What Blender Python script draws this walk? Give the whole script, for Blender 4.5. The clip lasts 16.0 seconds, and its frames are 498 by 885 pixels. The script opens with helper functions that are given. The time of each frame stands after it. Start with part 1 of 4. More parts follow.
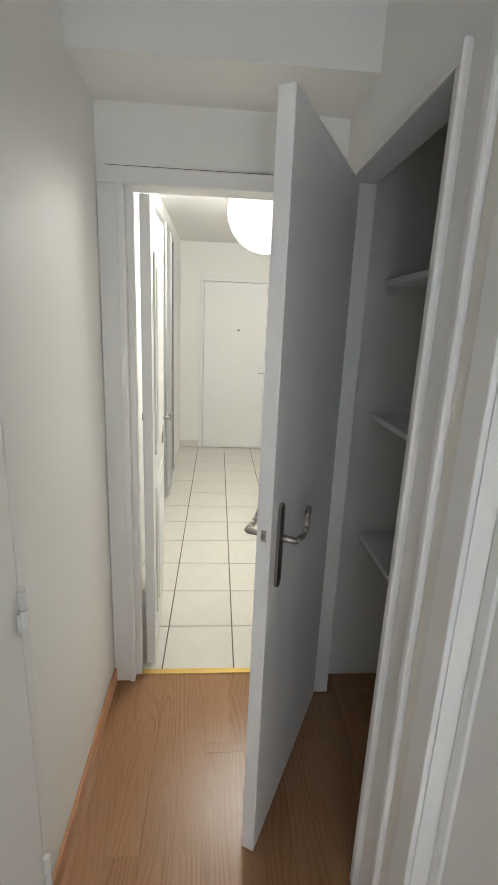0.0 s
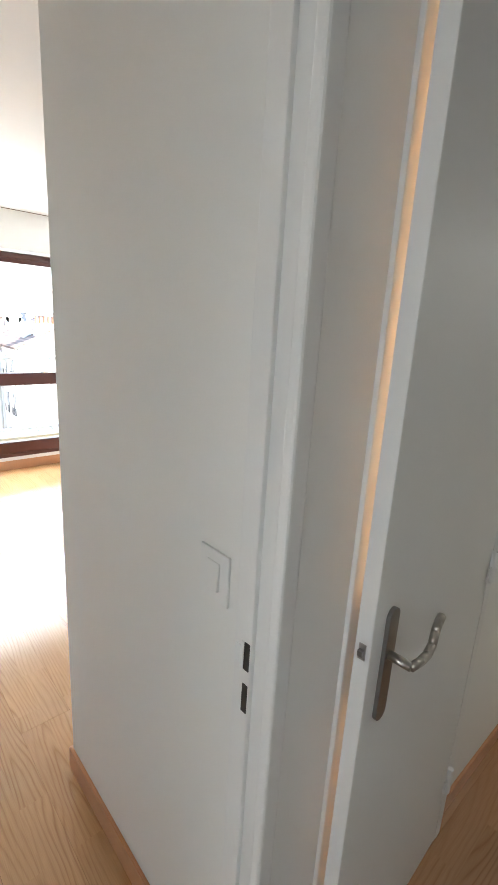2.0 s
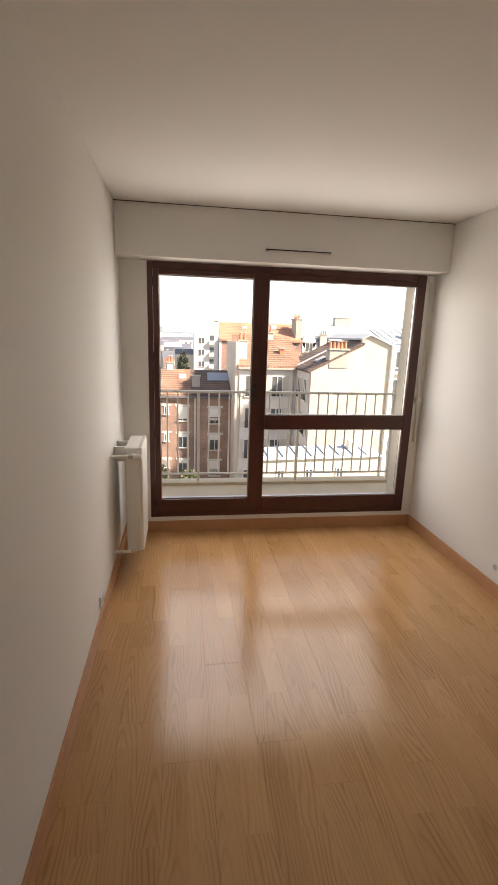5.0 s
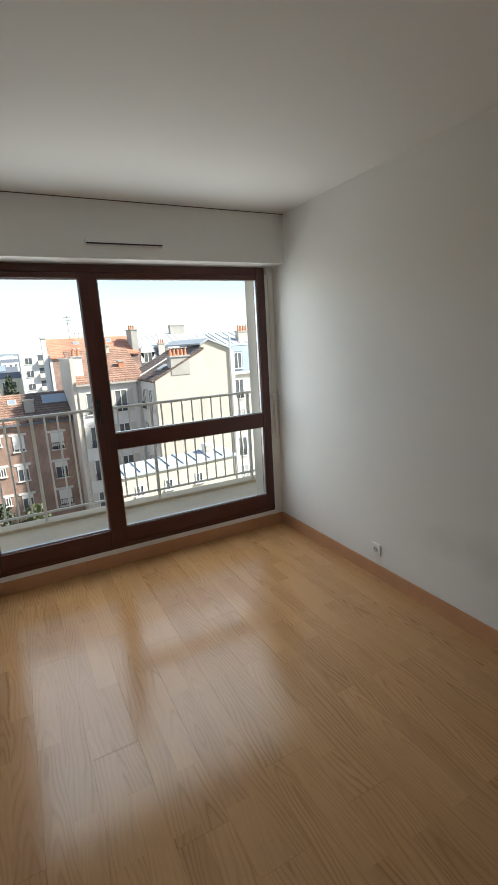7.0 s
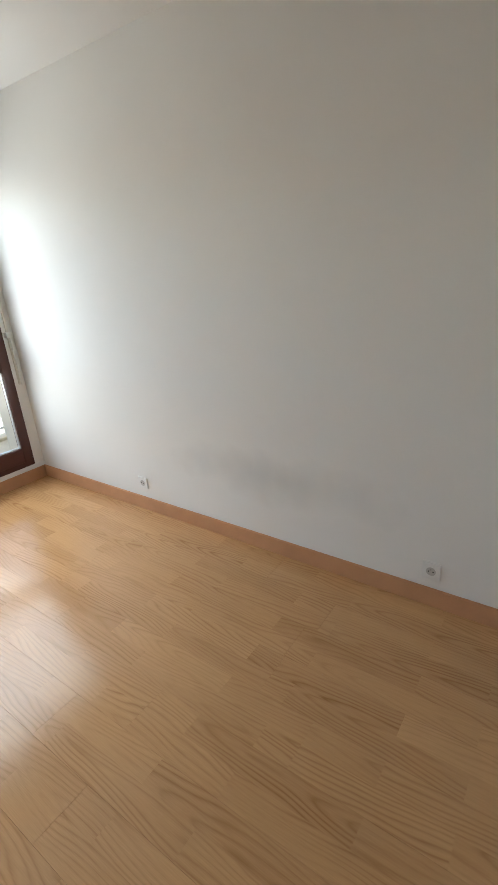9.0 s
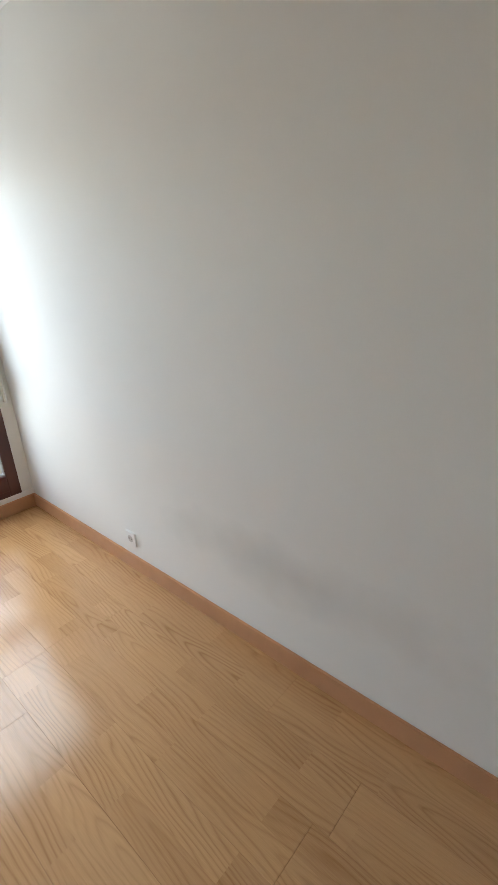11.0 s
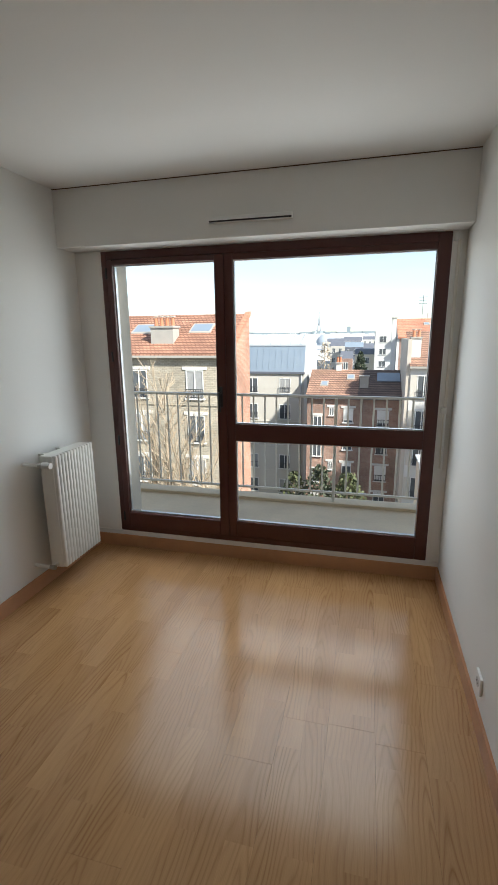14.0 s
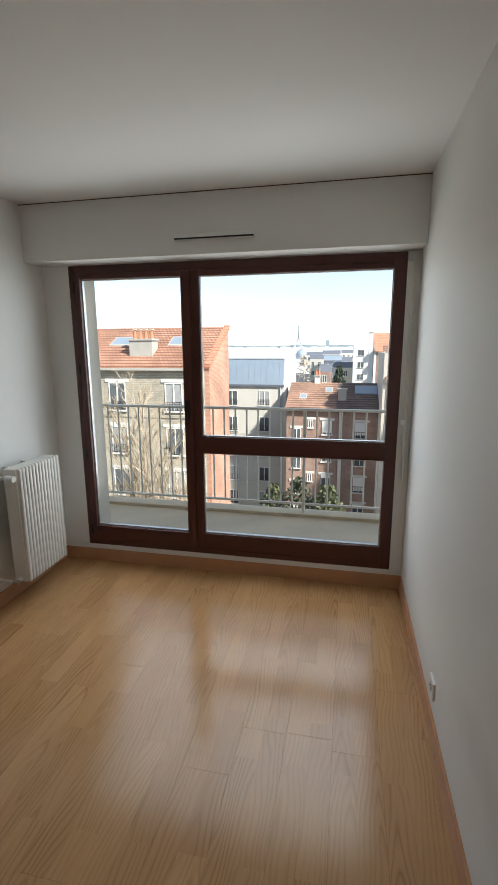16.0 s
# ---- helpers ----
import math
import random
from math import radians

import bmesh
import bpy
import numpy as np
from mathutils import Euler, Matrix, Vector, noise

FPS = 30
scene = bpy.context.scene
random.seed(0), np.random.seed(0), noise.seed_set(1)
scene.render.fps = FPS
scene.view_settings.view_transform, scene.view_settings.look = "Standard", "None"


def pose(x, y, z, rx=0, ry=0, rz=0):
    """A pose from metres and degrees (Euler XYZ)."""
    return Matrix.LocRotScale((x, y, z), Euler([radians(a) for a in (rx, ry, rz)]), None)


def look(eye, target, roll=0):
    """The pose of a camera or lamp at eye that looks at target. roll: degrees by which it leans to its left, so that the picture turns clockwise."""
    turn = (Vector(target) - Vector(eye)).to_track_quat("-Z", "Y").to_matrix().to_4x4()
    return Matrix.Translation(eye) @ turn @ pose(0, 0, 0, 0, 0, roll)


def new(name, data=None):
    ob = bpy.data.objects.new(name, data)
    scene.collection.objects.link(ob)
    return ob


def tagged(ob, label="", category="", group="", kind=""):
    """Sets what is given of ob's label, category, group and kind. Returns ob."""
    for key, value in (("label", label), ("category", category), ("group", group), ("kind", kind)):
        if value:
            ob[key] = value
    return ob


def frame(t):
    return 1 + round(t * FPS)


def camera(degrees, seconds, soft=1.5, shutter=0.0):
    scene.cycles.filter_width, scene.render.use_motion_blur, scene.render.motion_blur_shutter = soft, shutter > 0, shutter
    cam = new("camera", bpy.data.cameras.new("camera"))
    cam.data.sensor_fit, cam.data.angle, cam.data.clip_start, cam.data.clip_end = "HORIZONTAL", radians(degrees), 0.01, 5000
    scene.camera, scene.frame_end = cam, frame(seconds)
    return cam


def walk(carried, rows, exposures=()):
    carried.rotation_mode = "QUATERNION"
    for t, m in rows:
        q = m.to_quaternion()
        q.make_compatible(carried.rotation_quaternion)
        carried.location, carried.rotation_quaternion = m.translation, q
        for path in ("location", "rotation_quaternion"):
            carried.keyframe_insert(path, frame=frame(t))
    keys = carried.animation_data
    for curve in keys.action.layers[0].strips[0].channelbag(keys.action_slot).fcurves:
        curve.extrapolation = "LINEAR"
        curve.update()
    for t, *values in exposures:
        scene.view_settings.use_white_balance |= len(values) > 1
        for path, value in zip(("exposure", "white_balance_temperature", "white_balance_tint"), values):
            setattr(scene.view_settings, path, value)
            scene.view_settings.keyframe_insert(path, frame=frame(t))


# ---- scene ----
cam = camera(56.9, 16.0, soft=1.2)

PATH = [
    (0, (0.802, -0.11, 1.588), (2.733, -0.255, 1.086), 2.4),
    (0.5, (0.504, -0.079, 1.595), (2.442, -0.017, 1.106), 2.4),
    (1, (0.418, -0.093, 1.593), (2.285, 0.422, 1.092), 3.0),
    (1.5, (0.424, -0.1, 1.59), (2.083, 0.893, 1.078), 4.0),
    (2, (0.397, -0.101, 1.593), (1.703, 1.332, 1.099), 3.3),
    (2.5, (0.375, -0.092, 1.589), (1.269, 1.631, 1.109), 2.7),
    (3, (0.379, -0.062, 1.586), (1.016, 1.772, 1.104), 2.9),
    (3.5, (0.411, 0.124, 1.597), (0.758, 2.032, 1.114), 2.7),
    (4, (0.474, 0.518, 1.625), (0.761, 2.436, 1.138), 2.5),
    (6.3, (0.438, 1.735, 1.595), (0.854, 3.652, 1.208), -2.7),
    (6.5, (0.443, 1.726, 1.584), (0.99, 3.611, 1.197), -2.9),
    (7, (0.508, 1.636, 1.578), (1.396, 3.376, 1.15), -3.4),
    (7.5, (0.529, 1.601, 1.52), (1.747, 3.113, 1.04), -3.5),
    (8, (0.591, 1.543, 1.482), (2.041, 2.8, 0.919), -4.4),
    (8.2, (0.62, 1.508, 1.481), (2.143, 2.645, 0.857), -5.0),
    (10.3, (1.0, 1.789, 1.542), (2.434, 2.931, 0.743), -3.4),
    (10.5, (1.089, 1.823, 1.568), (2.509, 3.003, 0.799), -2.6),
    (11, (1.398, 1.891, 1.544), (2.771, 3.14, 0.799), -2.8),
    (11.5, (1.734, 2.046, 1.507), (2.933, 3.494, 0.824), -1.2),
    (12, (1.85, 2.068, 1.545), (2.494, 3.871, 0.968), 1.2),
    (12.5, (2.017, 2.021, 1.576), (1.968, 3.94, 1.017), 1.1),
    (13, (1.995, 1.969, 1.589), (1.63, 3.873, 1.096), -0.4),
    (13.5, (1.991, 1.967, 1.605), (1.56, 3.86, 1.126), -0.6),
    (14, (2.012, 1.993, 1.586), (1.527, 3.878, 1.128), -0.6),
    (14.5, (1.974, 1.981, 1.571), (1.421, 3.852, 1.131), -0.1),
    (15, (1.987, 1.997, 1.594), (1.437, 3.868, 1.151), -0.2),
    (15.5, (2.023, 1.998, 1.607), (1.534, 3.89, 1.177), -0.1),
    (16, (2.116, 1.974, 1.593), (1.71, 3.89, 1.187), -0.3),
]
walk(cam, [(t, look(eye, target, roll)) for t, eye, target, roll in PATH],
     exposures=[(0.0, 5.6, 6050, 7), (0.8, 5.65, 5950, 7), (1.5, 5.15, 6050, 7), (2.0, 4.9, 6150, 6), (2.5, 3.8, 6200, 6), (3.0, 3.65, 7600, 14), (3.5, 3.5, 9100, 22),
                (4.2, 3.1, 9000, 22), (6.3, 2.3, 6450, 4), (7.0, 2.3, 6500, 4), (7.5, 2.7, 6450, 4), (8.2, 3.25, 6400, 4), (10.3, 3.45, 6250, 4), (11.0, 3.4, 6200, 4),
                (11.5, 3.4, 6200, 4), (12.0, 2.6, 6400, 4), (12.5, 2.25, 6450, 5), (13.2, 2.15, 6450, 5), (16.0, 2.15, 6450, 5)])

# ---- light ----
world = bpy.data.worlds.new("sky")
scene.world = world
world.use_nodes = True
wn = world.node_tree
sky = wn.nodes.new("ShaderNodeTexSky")
sky.sky_type = 'NISHITA'
sky.sun_disc = False
sky.sun_elevation = radians(38)
sky.sun_rotation = radians(122)
sky.air_density = 1.0
sky.dust_density = 0.15
sky.ozone_density = 2.0
# thin high cloud drawn out over the whole sky
wc = wn.nodes.new("ShaderNodeTexCoord")
wm = wn.nodes.new("ShaderNodeMapping")
wm.inputs["Scale"].default_value = (2.2, 2.2, 9.0)
wn.links.new(wc.outputs["Generated"], wm.inputs["Vector"])
wz = wn.nodes.new("ShaderNodeTexNoise")
wz.inputs["Scale"].default_value = 1.3
wz.inputs["Detail"].default_value = 6
wn.links.new(wm.outputs[0], wz.inputs["Vector"])
wr = wn.nodes.new("ShaderNodeMapRange")
wr.inputs[1].default_value, wr.inputs[2].default_value = 0.4, 0.65
wr.inputs[3].default_value, wr.inputs[4].default_value = 0.15, 0.65
wn.links.new(wz.outputs["Fac"], wr.inputs[0])
wx = wn.nodes.new("ShaderNodeMix")
wx.data_type = 'RGBA'
wx.inputs[7].default_value = (4.3, 4.6, 5.1, 1)
wn.links.new(wr.outputs[0], wx.inputs[0])
wn.links.new(sky.outputs[0], wx.inputs[6])
wn.links.new(wx.outputs[2], wn.nodes["Background"].inputs[0])
wn.nodes["Background"].inputs[1].default_value = 0.052

sun = new("sun", bpy.data.lights.new("sun", 'SUN'))
sun.data.energy = 2.2
sun.data.angle = radians(3)
sun.data.color = (1.0, 0.95, 0.87)
sun.matrix_world = look((0, 0, 40), (-0.66 * 50, 0.42 * 50, 40 - 0.62 * 50))


def area(name, w, h, energy, color, eye, target, spread):
    l = new(name, bpy.data.lights.new(name, 'AREA'))
    l.data.shape, l.data.size, l.data.size_y = 'RECTANGLE', w, h
    l.data.energy, l.data.color, l.data.spread = energy, color, radians(spread)
    l.matrix_world = look(eye, target)


# daylight in the window opening: from the sky downwards, and back up from balcony and street
area("sky_daylight", 2.1, 1.3, 1.2, (0.90, 0.95, 1.0), (1.32, 5.12, 1.4), (1.32, 5.12 - 0.62, 1.4 - 0.78), 84)
area("ground_daylight", 2.1, 0.9, 0.52, (0.94, 0.97, 1.0), (1.32, 5.12, 1.5), (1.32, 5.12 - 0.64, 1.5 + 0.77), 78)
area("side_daylight", 0.6, 1.5, 0.33, (0.91, 0.95, 1.0), (0.66, 5.12, 1.3), (0.66 - 0.76, 5.12 - 0.65, 1.26), 78)
area("side_daylight", 0.6, 1.5, 0.27, (0.91, 0.95, 1.0), (2.0, 5.12, 1.3), (2.0 + 0.76, 5.12 - 0.65, 1.26), 78)
# added fill lamp, source unseen: brightens the corridor from an opening at its near end
area("corridor_fill", 1.9, 0.75, 0.36, (0.97, 0.98, 1.0), (-0.93, -0.12, 1.05), (0.5, -0.16, 1.35), 130)

# ---- materials ----
def mat(name, color, rough=0.5, metal=0.0, var=0.06, scale=6.0, bump=0.0, bscale=80.0, spec=0.5, warp=None):
    """Painted or mineral surface: base colour with two scales of variation and a fine relief."""
    m = bpy.data.materials.new(name)
    m.use_nodes = True
    nt = m.node_tree
    b = nt.nodes["Principled BSDF"]
    b.inputs["Roughness"].default_value = rough
    b.inputs["Metallic"].default_value = metal
    b.inputs["Specular IOR Level"].default_value = spec
    tc = nt.nodes.new("ShaderNodeTexCoord")
    n1 = nt.nodes.new("ShaderNodeTexNoise")
    n1.inputs["Scale"].default_value = scale
    n1.inputs["Detail"].default_value = 5
    n2 = nt.nodes.new("ShaderNodeTexNoise")
    n2.inputs["Scale"].default_value = bscale
    n2.inputs["Detail"].default_value = 3
    nt.links.new(tc.outputs["Object"], n1.inputs["Vector"])
    nt.links.new(tc.outputs["Object"], n2.inputs["Vector"])
    add = nt.nodes.new("ShaderNodeMath")
    add.operation = 'MULTIPLY_ADD'
    nt.links.new(n2.outputs["Fac"], add.inputs[0])
    add.inputs[1].default_value = 0.35
    nt.links.new(n1.outputs["Fac"], add.inputs[2])
    mr = nt.nodes.new("ShaderNodeMapRange")
    mr.inputs[1].default_value, mr.inputs[2].default_value = 0.3, 1.05
    mr.inputs[3].default_value, mr.inputs[4].default_value = 1 - var, 1 + var
    nt.links.new(add.outputs[0], mr.inputs[0])
    mix = nt.nodes.new("ShaderNodeVectorMath")
    mix.operation = 'SCALE'
    mix.inputs[0].default_value = color[:3]
    nt.links.new(mr.outputs[0], mix.inputs["Scale"])
    nt.links.new(mix.outputs[0], b.inputs["Base Color"])
    if bump:
        bp = nt.nodes.new("ShaderNodeBump")
        bp.inputs["Strength"].default_value = bump
        bp.inputs["Distance"].default_value = 0.002
        nt.links.new(n2.outputs["Fac"], bp.inputs["Height"])
        nt.links.new(bp.outputs[0], b.inputs["Normal"])
    return m


def oak(name, along, light, dark, rough=0.17):
    """Laminate with printed flat-sawn oak strips that run along the axis 'along' (0: x, 1: y)."""
    m = bpy.data.materials.new(name)
    m.use_nodes = True
    nt = m.node_tree
    b = nt.nodes["Principled BSDF"]

    def put(socket, v):
        if isinstance(v, (int, float)):
            socket.default_value = v
        else:
            nt.links.new(v, socket)

    def calc(op, a, c=0.0, d=0.0):
        n = nt.nodes.new("ShaderNodeMath")
        n.operation = op
        for k, v in enumerate((a, c, d)):
            put(n.inputs[k], v)
        return n.outputs[0]

    def vec(x, y, z=0.0):
        n = nt.nodes.new("ShaderNodeCombineXYZ")
        for k, v in enumerate((x, y, z)):
            put(n.inputs[k], v)
        return n.outputs[0]

    def noise_at(v, w, detail):
        n = nt.nodes.new("ShaderNodeTexNoise")
        n.noise_dimensions = '4D'
        n.inputs["Scale"].default_value = 1.0
        n.inputs["Detail"].default_value = detail
        nt.links.new(v, n.inputs["Vector"])
        put(n.inputs["W"], w)
        return n.outputs["Fac"]

    geo = nt.nodes.new("ShaderNodeNewGeometry")
    sep = nt.nodes.new("ShaderNodeSeparateXYZ")
    nt.links.new(geo.outputs["Position"], sep.inputs[0])
    u, v = sep.outputs[along], sep.outputs[1 - along]
    br = nt.nodes.new("ShaderNodeTexBrick")
    br.offset, br.offset_frequency, br.squash = 0.37, 2, 1.0
    for k, val in (("Scale", 1.0), ("Mortar Size", 0.0), ("Brick Width", 0.62), ("Row Height", 0.096)):
        br.inputs[k].default_value = val
    br.inputs["Color1"].default_value = (0, 0, 0, 1)
    br.inputs["Color2"].default_value = (1, 1, 1, 1)
    nt.links.new(vec(u, v), br.inputs["Vector"])
    sepc = nt.nodes.new("ShaderNodeSeparateColor")
    nt.links.new(br.outputs["Color"], sepc.inputs[0])
    tone = sepc.outputs[0]
    oi = nt.nodes.new("ShaderNodeObjectInfo")
    seed = calc('MULTIPLY_ADD', oi.outputs["Random"], 9.0, calc('MULTIPLY', tone, 37.0))
    # flat-sawn arcs round a heart line that lies somewhere across each strip
    heart = calc('SUBTRACT', calc('FRACT', calc('MULTIPLY', seed, 3.71)), 0.5)
    w = calc('SUBTRACT', calc('FRACT', calc('DIVIDE', v, 0.096)), 0.5)
    away = calc('SUBTRACT', w, calc('MULTIPLY', heart, 1.9))
    bow = calc('SQRT', calc('MULTIPLY_ADD', away, away, 0.015))
    wob = noise_at(vec(calc('MULTIPLY', u, 2.3), calc('MULTIPLY', v, 11.0)), seed, 1.0)
    phase = calc('MULTIPLY_ADD', bow, 5.4, calc('MULTIPLY_ADD', u, 4.2, calc('MULTIPLY', wob, 5.0)))
    saw = calc('FRACT', phase)
    ring = nt.nodes.new("ShaderNodeValToRGB")
    ring.color_ramp.elements[0].position, ring.color_ramp.elements[0].color = 0.0, (0.35, 0.35, 0.35, 1)
    ring.color_ramp.elements[1].position, ring.color_ramp.elements[1].color = 1.0, (0.25, 0.25, 0.25, 1)
    for at, g in ((0.16, 0.85), (0.5, 1.0), (0.78, 0.55), (0.93, 0.0)):
        ring.color_ramp.elements.new(at).color = (g, g, g, 1)
    nt.links.new(saw, ring.inputs[0])
    pores = noise_at(vec(calc('MULTIPLY', u, 14.0), calc('MULTIPLY', v, 420.0)), 0.0, 3.0)
    cloud = noise_at(vec(calc('MULTIPLY', u, 1.4), calc('MULTIPLY', v, 6.0)), seed, 2.0)
    # the figure is strong in some strips and fades in others
    mask = noise_at(vec(calc('MULTIPLY', u, 1.1), calc('MULTIPLY', v, 10.0)), calc('ADD', seed, 5.0), 1.0)
    strong = calc('MAXIMUM', calc('MULTIPLY_ADD', mask, 2.3, -0.65), 0.12)
    figure = calc('MULTIPLY', calc('SUBTRACT', 1.0, ring.outputs[0]), strong)
    ground_tone = calc('MULTIPLY_ADD', pores, 0.60, calc('MULTIPLY_ADD', tone, 0.24, calc('MULTIPLY_ADD', cloud, 0.5, -0.08)))
    f = calc('MULTIPLY_ADD', figure, -0.52, ground_tone)
    mix = nt.nodes.new("ShaderNodeMix")
    mix.data_type = 'RGBA'
    mix.inputs[6].default_value = (*dark, 1)
    mix.inputs[7].default_value = (*light, 1)
    nt.links.new(f, mix.inputs[0])
    nt.links.new(mix.outputs[2], b.inputs["Base Color"])
    nt.links.new(calc('MULTIPLY_ADD', pores, 0.12, rough - 0.05), b.inputs["Roughness"])
    bp = nt.nodes.new("ShaderNodeBump")
    bp.inputs["Strength"].default_value = 0.05
    bp.inputs["Distance"].default_value = 0.001
    nt.links.new(pores, bp.inputs["Height"])
    nt.links.new(bp.outputs[0], b.inputs["Normal"])
    return m


def glass_mat(name, tint=(1, 1, 1)):
    """Thin clear pane: lets the view straight through and mirrors a little."""
    m = bpy.data.materials.new(name)
    m.use_nodes = True
    nt = m.node_tree
    b = nt.nodes["Principled BSDF"]
    b.inputs["Base Color"].default_value = (*tint, 1)
    b.inputs["Roughness"].default_value = 0.0
    b.inputs["IOR"].default_value = 1.02
    b.inputs["Transmission Weight"].default_value = 1.0
    return m


def glow(name, color, strength):
    m = bpy.data.materials.new(name)
    m.use_nodes = True
    b = m.node_tree.nodes["Principled BSDF"]
    b.inputs["Base Color"].default_value = (*color, 1)
    b.inputs["Emission Color"].default_value = (*color, 1)
    b.inputs["Emission Strength"].default_value = strength
    b.inputs["Roughness"].default_value = 0.8
    return m


M_WALL = mat("white wall paint", (0.84, 0.83, 0.80), 0.7, var=0.025, scale=1.3, bump=0.12, bscale=240)
M_WALLR = mat("scuffed white wall paint", (0.84, 0.83, 0.80), 0.62, var=0.025, scale=1.3, bump=0.12, bscale=240)
nt = M_WALLR.node_tree
pos = nt.nodes.new("ShaderNodeNewGeometry")
mp = nt.nodes.new("ShaderNodeMapping")
mp.vector_type = 'POINT'
mp.inputs["Location"].default_value = (0, -2.75 / 0.75, -0.43 / 0.16)
mp.inputs["Scale"].default_value = (0, 1 / 0.75, 1 / 0.16)
nt.links.new(pos.outputs["Position"], mp.inputs["Vector"])
ln = nt.nodes.new("ShaderNodeVectorMath")
ln.operation = 'LENGTH'
nt.links.new(mp.outputs[0], ln.inputs[0])
nz = nt.nodes.new("ShaderNodeTexNoise")
nz.inputs["Scale"].default_value = 5
nt.links.new(pos.outputs["Position"], nz.inputs["Vector"])
ad = nt.nodes.new("ShaderNodeMath")
ad.operation = 'MULTIPLY_ADD'
nt.links.new(nz.outputs["Fac"], ad.inputs[0])
ad.inputs[1].default_value = 1.2
nt.links.new(ln.outputs["Value"], ad.inputs[2])
sm = nt.nodes.new("ShaderNodeMapRange")
sm.inputs[1].default_value, sm.inputs[2].default_value = 0.5, 1.6
sm.inputs[3].default_value, sm.inputs[4].default_value = 0.84, 1.0
nt.links.new(ad.outputs[0], sm.inputs[0])
scuff = nt.nodes.new("ShaderNodeVectorMath")
scuff.operation = 'SCALE'
bs = nt.nodes["Principled BSDF"]
nt.links.new(bs.inputs["Base Color"].links[0].from_socket, scuff.inputs[0])
nt.links.new(sm.outputs[0], scuff.inputs["Scale"])
nt.links.new(scuff.outputs[0], bs.inputs["Base Color"])
M_CEIL = mat("white ceiling paint", (0.84, 0.83, 0.81), 0.8, var=0.02, scale=1.0, bump=0.1, bscale=200)
M_GLOSS = mat("white satin paint", (0.82, 0.81, 0.79), 0.58, var=0.025, scale=3.0, bump=0.05, bscale=120)
M_CREAM = mat("cream lacquer", (0.80, 0.77, 0.70), 0.36, var=0.03, scale=4.0)
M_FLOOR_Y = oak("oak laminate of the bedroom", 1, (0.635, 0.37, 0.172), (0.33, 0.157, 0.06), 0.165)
# corridor copy of the oak, darkened against the fill lamp: dimness in its colour
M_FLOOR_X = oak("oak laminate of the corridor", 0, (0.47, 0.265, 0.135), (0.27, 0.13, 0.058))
M_BASE = mat("beech baseboard veneer", (0.56, 0.29, 0.15), 0.42, var=0.10, scale=9, bump=0.05, bscale=200)
M_SUB = mat("dark joint under the boards", (0.13, 0.072, 0.04), 0.9)
M_FRAME = mat("red-brown lacquered wood", (0.085, 0.026, 0.02), 0.38, var=0.14, scale=7, bump=0.08, bscale=150)
M_BLACK = mat("black hardware", (0.015, 0.015, 0.015), 0.4)
M_STEEL = mat("brushed nickel", (0.50, 0.47, 0.43), 0.3, metal=1.0, var=0.08, scale=20)
M_DKSTEEL = mat("darkened nickel plate", (0.30, 0.29, 0.28), 0.34, metal=1.0, var=0.08, scale=20)
M_BRASS = mat("brass", (0.70, 0.48, 0.16), 0.28, metal=1.0, var=0.1, scale=14)
M_PLASTIC = mat("white plastic", (0.82, 0.82, 0.80), 0.35, var=0.01)
M_RAD = mat("radiator enamel", (0.80, 0.79, 0.75), 0.35, var=0.02, scale=8)
M_TILE = mat("cream floor tile", (0.72, 0.69, 0.62), 0.22, var=0.05, scale=9, bump=0.03, bscale=60)
M_GROUT = mat("tile grout", (0.17, 0.14, 0.11), 0.9, var=0.1)
M_WCTILE = mat("amber wall tile", (0.78, 0.46, 0.19), 0.3, var=0.06, scale=6)
M_WCGROUT = mat("brown tile joint", (0.12, 0.05, 0.02), 0.8)
M_GLASS = glass_mat("window glass")
M_ALU = mat("grey aluminium", (0.55, 0.56, 0.57), 0.35, metal=0.7, var=0.04)
M_CONC = mat("weathered balcony concrete", (0.60, 0.50, 0.36), 0.85, var=0.16, scale=2.2, bump=0.3, bscale=45)
M_KERB = mat("pale balcony edge", (0.60, 0.50, 0.36), 0.8, var=0.14, scale=5, bump=0.3, bscale=60)
M_RAIL = mat("white railing paint", (0.72, 0.70, 0.65), 0.42, var=0.07, scale=18)
M_RENDER = mat("cream render", (0.60, 0.55, 0.46), 0.85, var=0.07, scale=3, bump=0.3, bscale=50)


# ---- mesh helpers ----
def box(bm, x0, x1, y0, y1, z0, z1, bevel=0.0, seg=2):
    """A box between two corners, with its edges rounded by bevel."""
    vs = [bm.verts.new((x, y, z)) for x in (x0, x1) for y in (y0, y1) for z in (z0, z1)]
    fs = [(0, 1, 3, 2), (4, 6, 7, 5), (0, 4, 5, 1), (2, 3, 7, 6), (0, 2, 6, 4), (1, 5, 7, 3)]
    faces = [bm.faces.new([vs[i] for i in f]) for f in fs]
    if bevel:
        es = list({e for f in faces for e in f.edges})
        bmesh.ops.bevel(bm, geom=es, offset=bevel, segments=seg, affect='EDGES', profile=0.6)
    return bm


def rod(bm, a, b, r0, r1=None, seg=10, caps=True):
    """A round bar from a to b, tapered from r0 to r1."""
    a, b = Vector(a), Vector(b)
    r1 = r0 if r1 is None else r1
    d = b - a
    m = Matrix.Translation((a + b) / 2) @ d.to_track_quat('Z', 'Y').to_matrix().to_4x4()
    bmesh.ops.create_cone(bm, cap_ends=caps, segments=seg, radius1=r0, radius2=r1, depth=d.length, matrix=m)
    return bm


